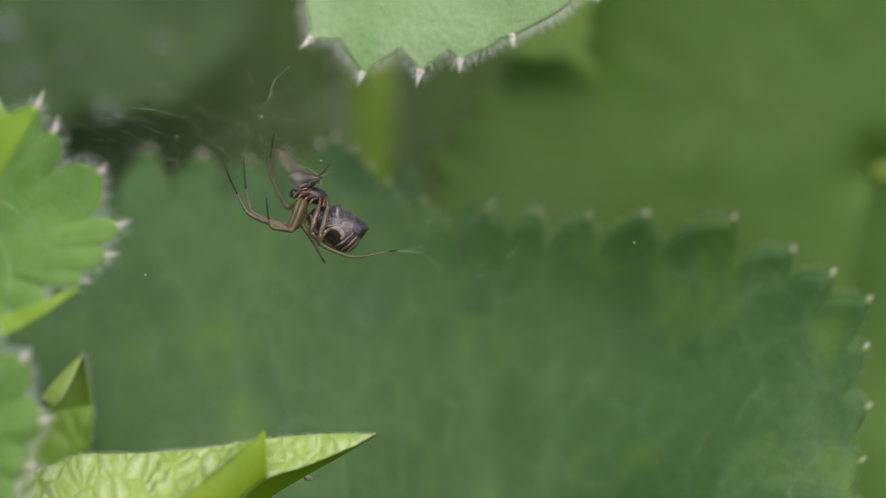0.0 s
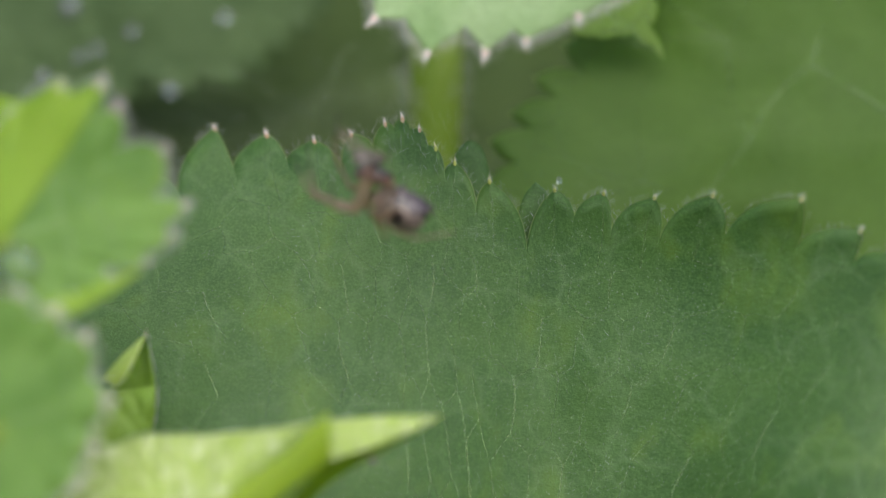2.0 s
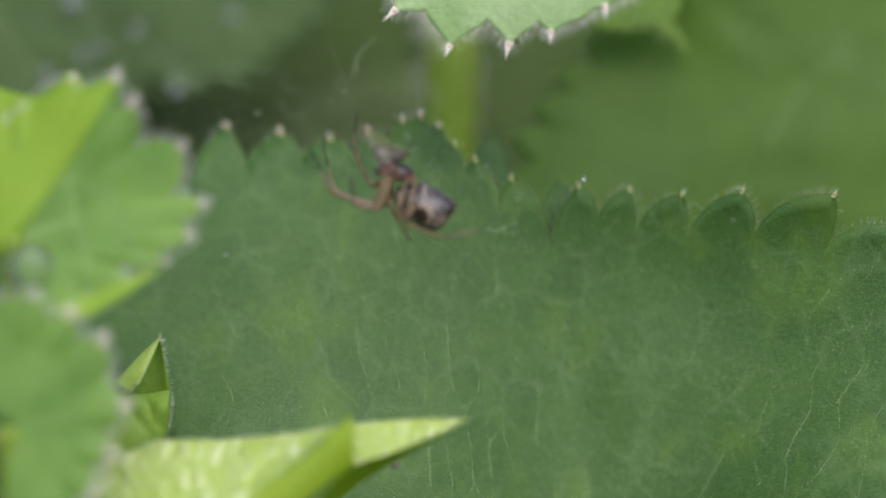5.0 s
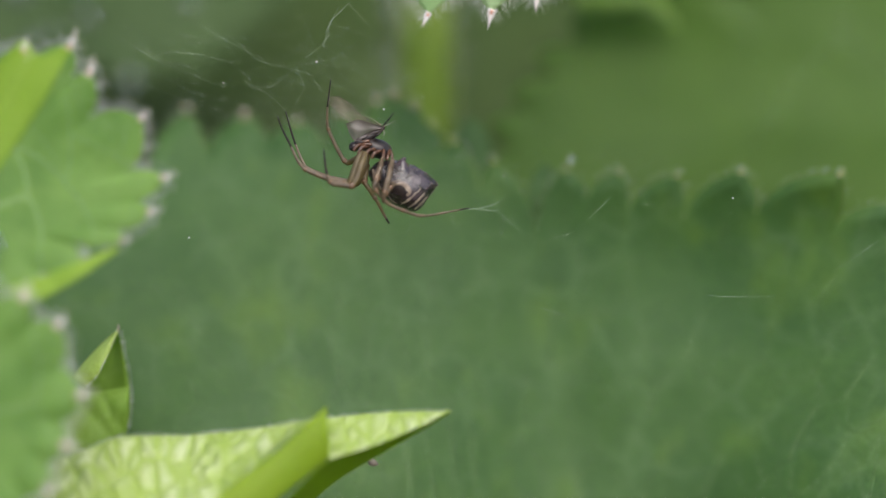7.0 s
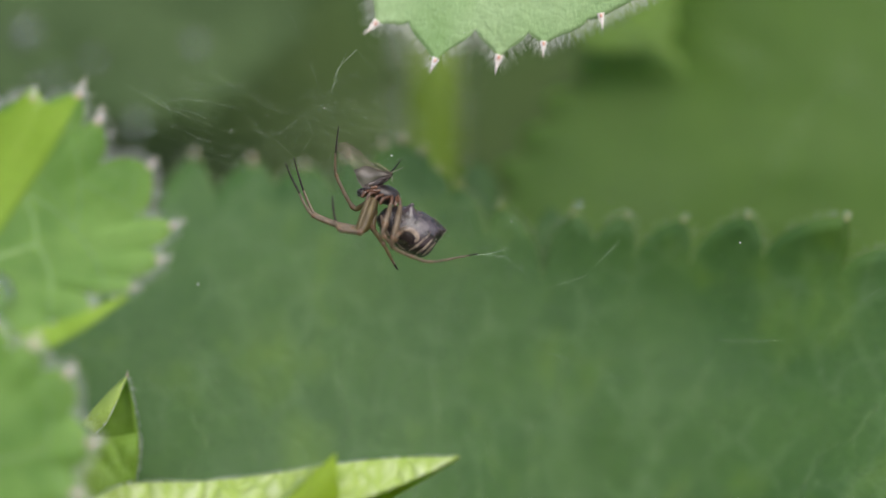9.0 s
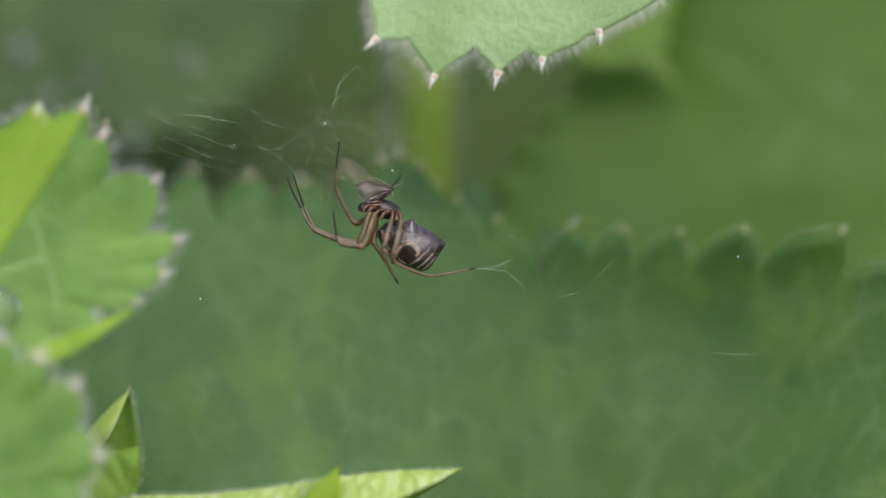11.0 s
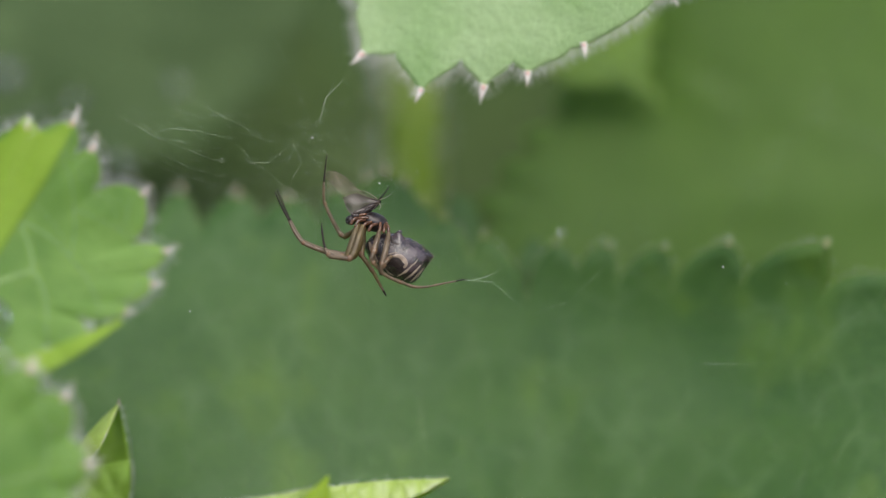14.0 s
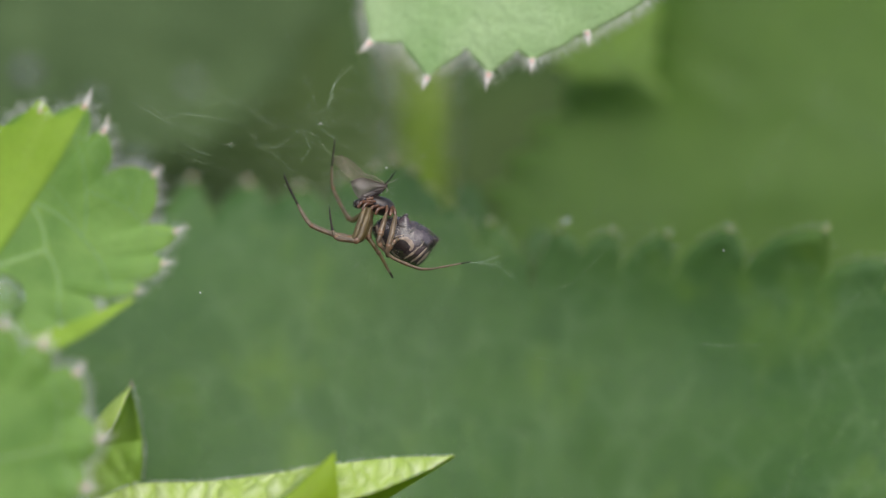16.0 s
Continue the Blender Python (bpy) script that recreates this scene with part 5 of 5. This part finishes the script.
# ---------------------------------------------------------------- web
def web():
    root = thing("spider_web", ((-7.99, 0.50, 11.46)), "loose tangle web of fine pale silk threads", "web")
    rng = random.Random(77)

    def thread(points, r=0.012, material=SILK, sag=0.1):
        v, f = [], []
        pts, line = [Vector(p) for p in points], []
        for p in pts:
            if p.z > 8.8 and p.x < -3:
                p.y = 0.4 * p.y
        for a, b in zip(pts, pts[1:]):
            line += [a.lerp(b, k / 5) for k in range(5)]
        line.append(pts[-1])
        n = len(line) - 1
        for i, p in enumerate(line):
            u = i / n
            line[i] = p + Vector((0.05 * noise.noise(p * 2.1), 0.05 * noise.noise(p * 1.7 + Vector((9, 0, 0))), 0.05 * noise.noise(p * 2.4) - sag * math.sin(math.pi * u)))
        tube(v, f, line, [r * 0.40, r * 0.52, r * 0.40], 4)
        part("thread", v, f, material, root)

    # the bright lines of the tangle above the spider
    for pts, r in (([(-21.10, -1.00, 13.69), (-18.72, -1.00, 12.40), (-18.29, -1.00, 12.11), (-15.91, -1.00, 11.11), (-14.29, -1.00, 10.37)], 0.016), ([(-14.36, -1.00, 10.37), (-14.07, -1.00, 10.55), (-13.86, -1.00, 10.30), (-13.57, -1.00, 10.44)], 0.03),
                   ([(-18.29, -1.00, 12.11), (-17.24, -1.00, 12.53), (-15.25, 0.00, 12.39), (-13.26, 1.00, 11.78), (-12.18, 2.00, 10.70)], 0.012), ([(-13.61, 0.00, 13.47), (-13.29, 0.00, 13.50), (-11.84, 1.00, 12.09), (-10.79, 2.00, 11.63)], 0.013),
                   ([(-10.23, 2.00, 13.26), (-9.25, 2.00, 12.24), (-8.89, 2.00, 11.76)], 0.012), ([(-5.96, 1.00, 15.53), (-7.06, 1.00, 14.45), (-7.44, 1.00, 13.36), (-7.58, 1.00, 12.89), (-7.26, 1.00, 12.64)], 0.016), ([(-5.96, 1.00, 15.53), (-4.52, 1.00, 14.07), (-3.44, 1.00, 13.08)], 0.011),
                   ([(-7.43, 1.20, 13.11), (-9.08, 1.00, 11.74), (-10.37, 1.00, 10.66), (-10.88, 1.00, 10.30), (-12.00, 1.00, 10.28), (-13.27, 0.00, 11.18)], 0.015), ([(-21.03, -2.00, 11.35), (-17.97, -2.00, 10.13), (-16.00, -1.00, 9.41), (-14.02, 0.00, 8.79), (-12.39, 1.00, 7.23)], 0.013),
                   ([(-7.26, 1.00, 12.27), (-6.54, 1.00, 11.28), (-5.83, 1.00, 10.44)], 0.010), ([(-8.19, 1.00, 10.72), (-7.62, 0.50, 10.09), (-7.04, 0.30, 9.46)], 0.012), ([(-18.25, -2.00, 11.04), (-16.53, -2.00, 10.30), (-15.02, -1.00, 9.58)], 0.011),
                   ([(-19.22, -1.00, 13.09), (-17.96, -1.00, 12.14), (-17.61, -1.00, 11.41)], 0.010), ([(-9.25, 3.00, 11.49), (-8.72, 2.00, 10.30), (-9.36, 1.00, 9.20)], 0.010), ([(-13.97, 0.00, 13.58), (-11.82, 1.00, 10.13)], 0.009),
                   ([(-7.06, 1.00, 14.45), (-7.32, 1.00, 13.91), (-7.14, 1.00, 13.65), (-7.44, 1.00, 13.33)], 0.02)):
        thread(pts, r)
    # threads at the spider's hind foot and over the leaf at the right
    for pts, r in (([(1.50, -0.20, 2.49), (2.71, 0.00, 2.67), (3.89, 0.00, 3.24), (4.28, 0.00, 3.78), (4.03, 0.00, 4.74), (3.89, 0.00, 5.03)], 0.020), ([(1.60, -0.20, 2.57), (3.42, 0.00, 2.46), (4.85, 0.00, 1.28), (5.99, 0.00, 0.46), (8.41, 0.00, 1.18), (10.73, 0.00, 3.42)], 0.016),
                   ([(5.99, 0.00, 0.46), (5.03, 0.00, -0.32), (4.14, 0.00, -0.89)], 0.010), ([(3.64, 0.00, 1.32), (3.78, 0.00, 1.11), (3.57, 0.00, 0.96)], 0.02), ([(16.47, 1.00, -2.93), (19.51, 1.00, -2.93), (22.65, 1.00, -2.89)], 0.012), ([(22.65, 1.00, -2.89), (24.37, 1.00, -1.57), (27.78, 2.00, 0.75), (30.70, 3.00, 3.26)], 0.010),
                   ([(6.10, 0.00, -3.71), (7.70, 0.00, -4.10), (9.20, 0.00, -4.53), (11.98, 0.00, -6.10)], 0.012), ([(8.84, 0.00, -4.17), (9.13, 0.00, -4.31), (9.27, 0.00, -4.60)], 0.022), ([(10.02, 2.00, 5.76), (10.38, 2.00, 6.41), (10.60, 2.00, 7.55)], 0.008), ([(12.39, 2.00, 2.90), (13.46, 2.00, 2.90), (14.18, 2.00, 3.79)], 0.008),
                   ([(-7.47, 1.00, 13.61), (-7.18, 1.00, 14.40), (-6.93, 1.00, 14.68), (-6.57, 1.00, 15.40)], 0.011), ([(-5.17, 3.00, 11.16), (-4.63, 3.00, 12.23), (-4.82, 4.00, 13.69)], 0.008), ([(-17.58, -1.00, -0.50), (-16.16, -1.00, -2.81), (-15.30, 0.00, -5.31), (-14.43, 1.00, -7.82)], 0.009),
                   ([(-18.58, -1.00, -1.67), (-17.22, -1.00, -3.70), (-16.01, 0.00, -6.03)], 0.010), ([(-26.45, -8.00, -4.18), (-23.49, -4.00, -7.04), (-23.56, 2.00, -8.20)], 0.010), ([(-3.35, 0.00, -7.63), (-3.00, 0.00, -8.88), (-2.82, 0.00, -10.30)], 0.008), ([(-1.57, 0.00, -4.42), (-1.14, 1.00, -5.68), (-1.04, 1.00, -7.47)], 0.008),
                   ([(-7.11, 0.80, 10.71), (-8.02, 2.00, 12.57), (-8.77, 4.00, 14.41), (-10.29, 8.00, 18.15)], 0.010), ([(-10.44, -0.20, 8.41), (-12.61, -0.50, 9.30), (-14.38, -1.00, 9.82)], 0.009), ([(-9.87, 1.30, 8.72), (-11.24, 2.00, 10.06), (-12.31, 2.00, 10.42)], 0.009)):
        thread(pts, r)
    # the faint rest: long shallow lines in the tangle, a net of short ones in its thick part, and stray ones over the leaf
    for _ in range(95):
        x, z = rng.uniform(-21, -5), rng.uniform(8.5, 14.5)
        a, l = rng.gauss(-0.3, 0.25), rng.uniform(1.5, 6)
        p = Vector((x, rng.uniform(-2, 2.2), z))
        d = Vector((math.cos(a), rng.uniform(-0.3, 0.3), math.sin(a))) * l
        thread([p, p + d * 0.5 + Vector((0, 0, rng.uniform(-0.25, 0.1))), p + d], rng.uniform(0.006, 0.011), SILK_FAINT, 0.05)
    for _ in range(70):
        x = rng.uniform(-14, -6.5)
        p = Vector((x, rng.uniform(-1, 2), 11.2 + 0.28 * (x + 10) + rng.gauss(0, 1.1)))
        a, l = rng.uniform(-0.9, 1.2), rng.uniform(0.5, 2.4)
        d = Vector((math.cos(a), rng.uniform(-0.3, 0.3), math.sin(a))) * l
        thread([p, p + d * 0.5 + Vector((rng.uniform(-.15, .15), 0, rng.uniform(-0.2, 0.2))), p + d], rng.uniform(0.006, 0.012), SILK_FAINT, 0.03)
    for _ in range(60):
        x, z = rng.uniform(-22, 26), rng.uniform(-12, 6)
        a, l = rng.uniform(0, 6.3), rng.uniform(0.6, 3.5)
        p = Vector((x, rng.uniform(-2, 3), z))
        d = Vector((math.cos(a), rng.uniform(-0.3, 0.3), math.sin(a))) * l
        thread([p, p + d * 0.5 + Vector((rng.uniform(-.3, .3), 0, rng.uniform(-.3, .3))), p + d], rng.uniform(0.005, 0.009), SILK_FAINT, 0.05)
    for _ in range(26):
        x = rng.uniform(2, 5)
        p = Vector((x, rng.uniform(-0.6, 0.6), 2.6 - 0.25 * (x - 2) + rng.gauss(0, 0.7)))
        a, l = rng.uniform(0, 6.3), rng.uniform(0.3, 1.2)
        d = Vector((math.cos(a), rng.uniform(-0.3, 0.3), math.sin(a))) * l
        thread([p, p + d * 0.5, p + d], rng.uniform(0.006, 0.010), SILK_FAINT, 0.03)
    # specks caught in the silk
    for p, r in zip(((-3.74, 0.00, 8.81), (18.33, 1.00, 3.22), (-15.98, -1.00, 0.71), (3.82, 0.00, 4.60), (-1.29, 2.00, 9.63), (-8.02, 2.00, 11.85), (-13.84, -1.00, 10.46)), (0.06, 0.05, 0.05, 0.04, 0.04, 0.05, 0.035)):
        v, f = ball(p, (r, r, r), (Vector((1, 0, 0)), Vector((0, 1, 0)), Vector((0, 0, 1))), 8, 6, lambda d: 1 + 0.3 * noise.noise(d * 3))
        part("speck", v, f, HAIR, root)
    for _ in range(70):
        x = rng.uniform(-14.5, -6.5)
        p = Vector((x, rng.uniform(-1.2, -0.2), 11.2 + 0.28 * (x + 10) + rng.gauss(0, 0.8)))
        r = rng.uniform(0.010, 0.024)
        v, f = ball(p, (r, r, r), (Vector((1, 0, 0)), Vector((0, 1, 0)), Vector((0, 0, 1))), 6, 4)
        part("speck", v, f, SILK, root)
    hung = ((-4.44, -1.00, -13.45))
    v, f = ball(hung, (0.32, 0.22, 0.22), (Vector((0.9, 0, -0.4)).normalized(), Vector((0, 1, 0)), Vector((0.4, 0, 0.9)).normalized()), 12, 9, lambda d: 1 + 0.5 * noise.noise(d * 2.2))
    part("husk", v, f, PALE, root, "shrivelled brown husk hung in the silk")
    thread([hung, ((-2.26, -1.00, -13.11)), ((-0.28, -1.00, -12.38))], 0.012)


web()


# ---------------------------------------------------------------- far plants
def far_plants():
    rng = random.Random(5)
    root = thing("background_plants", (0, 150, 0), "mass of green leaves on stalks behind, coloured dark for shade", "plants")
    root["kind"] = "stuff"
    v, f = [], []
    sv, sf = [], []
    for _ in range(260):
        x, y, z = rng.uniform(-170, 170), rng.uniform(150, 480), 0
        top = rng.uniform(-60, 75) - (y - 80) * 0.05
        c = Vector((x, y, top))
        end = ground_under(c)
        if (end - c).length < 10 or end.z > top:
            continue
        r = rng.uniform(16, 34)
        n = Vector((rng.uniform(-0.6, 0.6), -1, rng.uniform(0.1, 1.6))).normalized()
        a = n.orthogonal().normalized()
        b = n.cross(a)
        k = len(v)
        v.append(c)
        for i in range(40):
            w = 2 * math.pi * i / 40
            q = r * (0.82 + 0.12 * math.cos(w * 7) + (0.05 if i % 2 else -0.03))
            v.append(c + (a * math.cos(w) + b * math.sin(w)) * q + n * (0.12 * q * math.cos(w * 7)))
        for i in range(40):
            f.append((k, k + 1 + i, k + 1 + (i + 1) % 40))
        tube(sv, sf, [c, c.lerp(end, 0.5) + Vector((rng.uniform(-6, 6), 4, 0)), end], [0.8, 1.0, 1.2], 5)
    # dull dark green in place of the shade these plants would lie in
    part("blades", v, f, GREY, root, kind="stuff", smooth=False)
    part("stalks", sv, sf, STALK, root, kind="stuff")


far_plants()


# ---------------------------------------------------------------- keys
def motions():
    walk(cam, camera_rows(), EXPOSURES)
    shin = next(c for c in spider_legs[1].children if c.name.startswith("shin"))
    knee = spider_legs[1]["knee"]
    walk(shin, [(t, pose(*knee, 0, turn, 0)) for t, turn in ((0, 11), (4.2, 10), (6.3, 0), (8.5, 0), (12.5, -4), (16, -8.5))])
    walk(focus, [(t, VIEW @ pose(0, y * MM, 0)) for t, y in FOCUS])


motions()
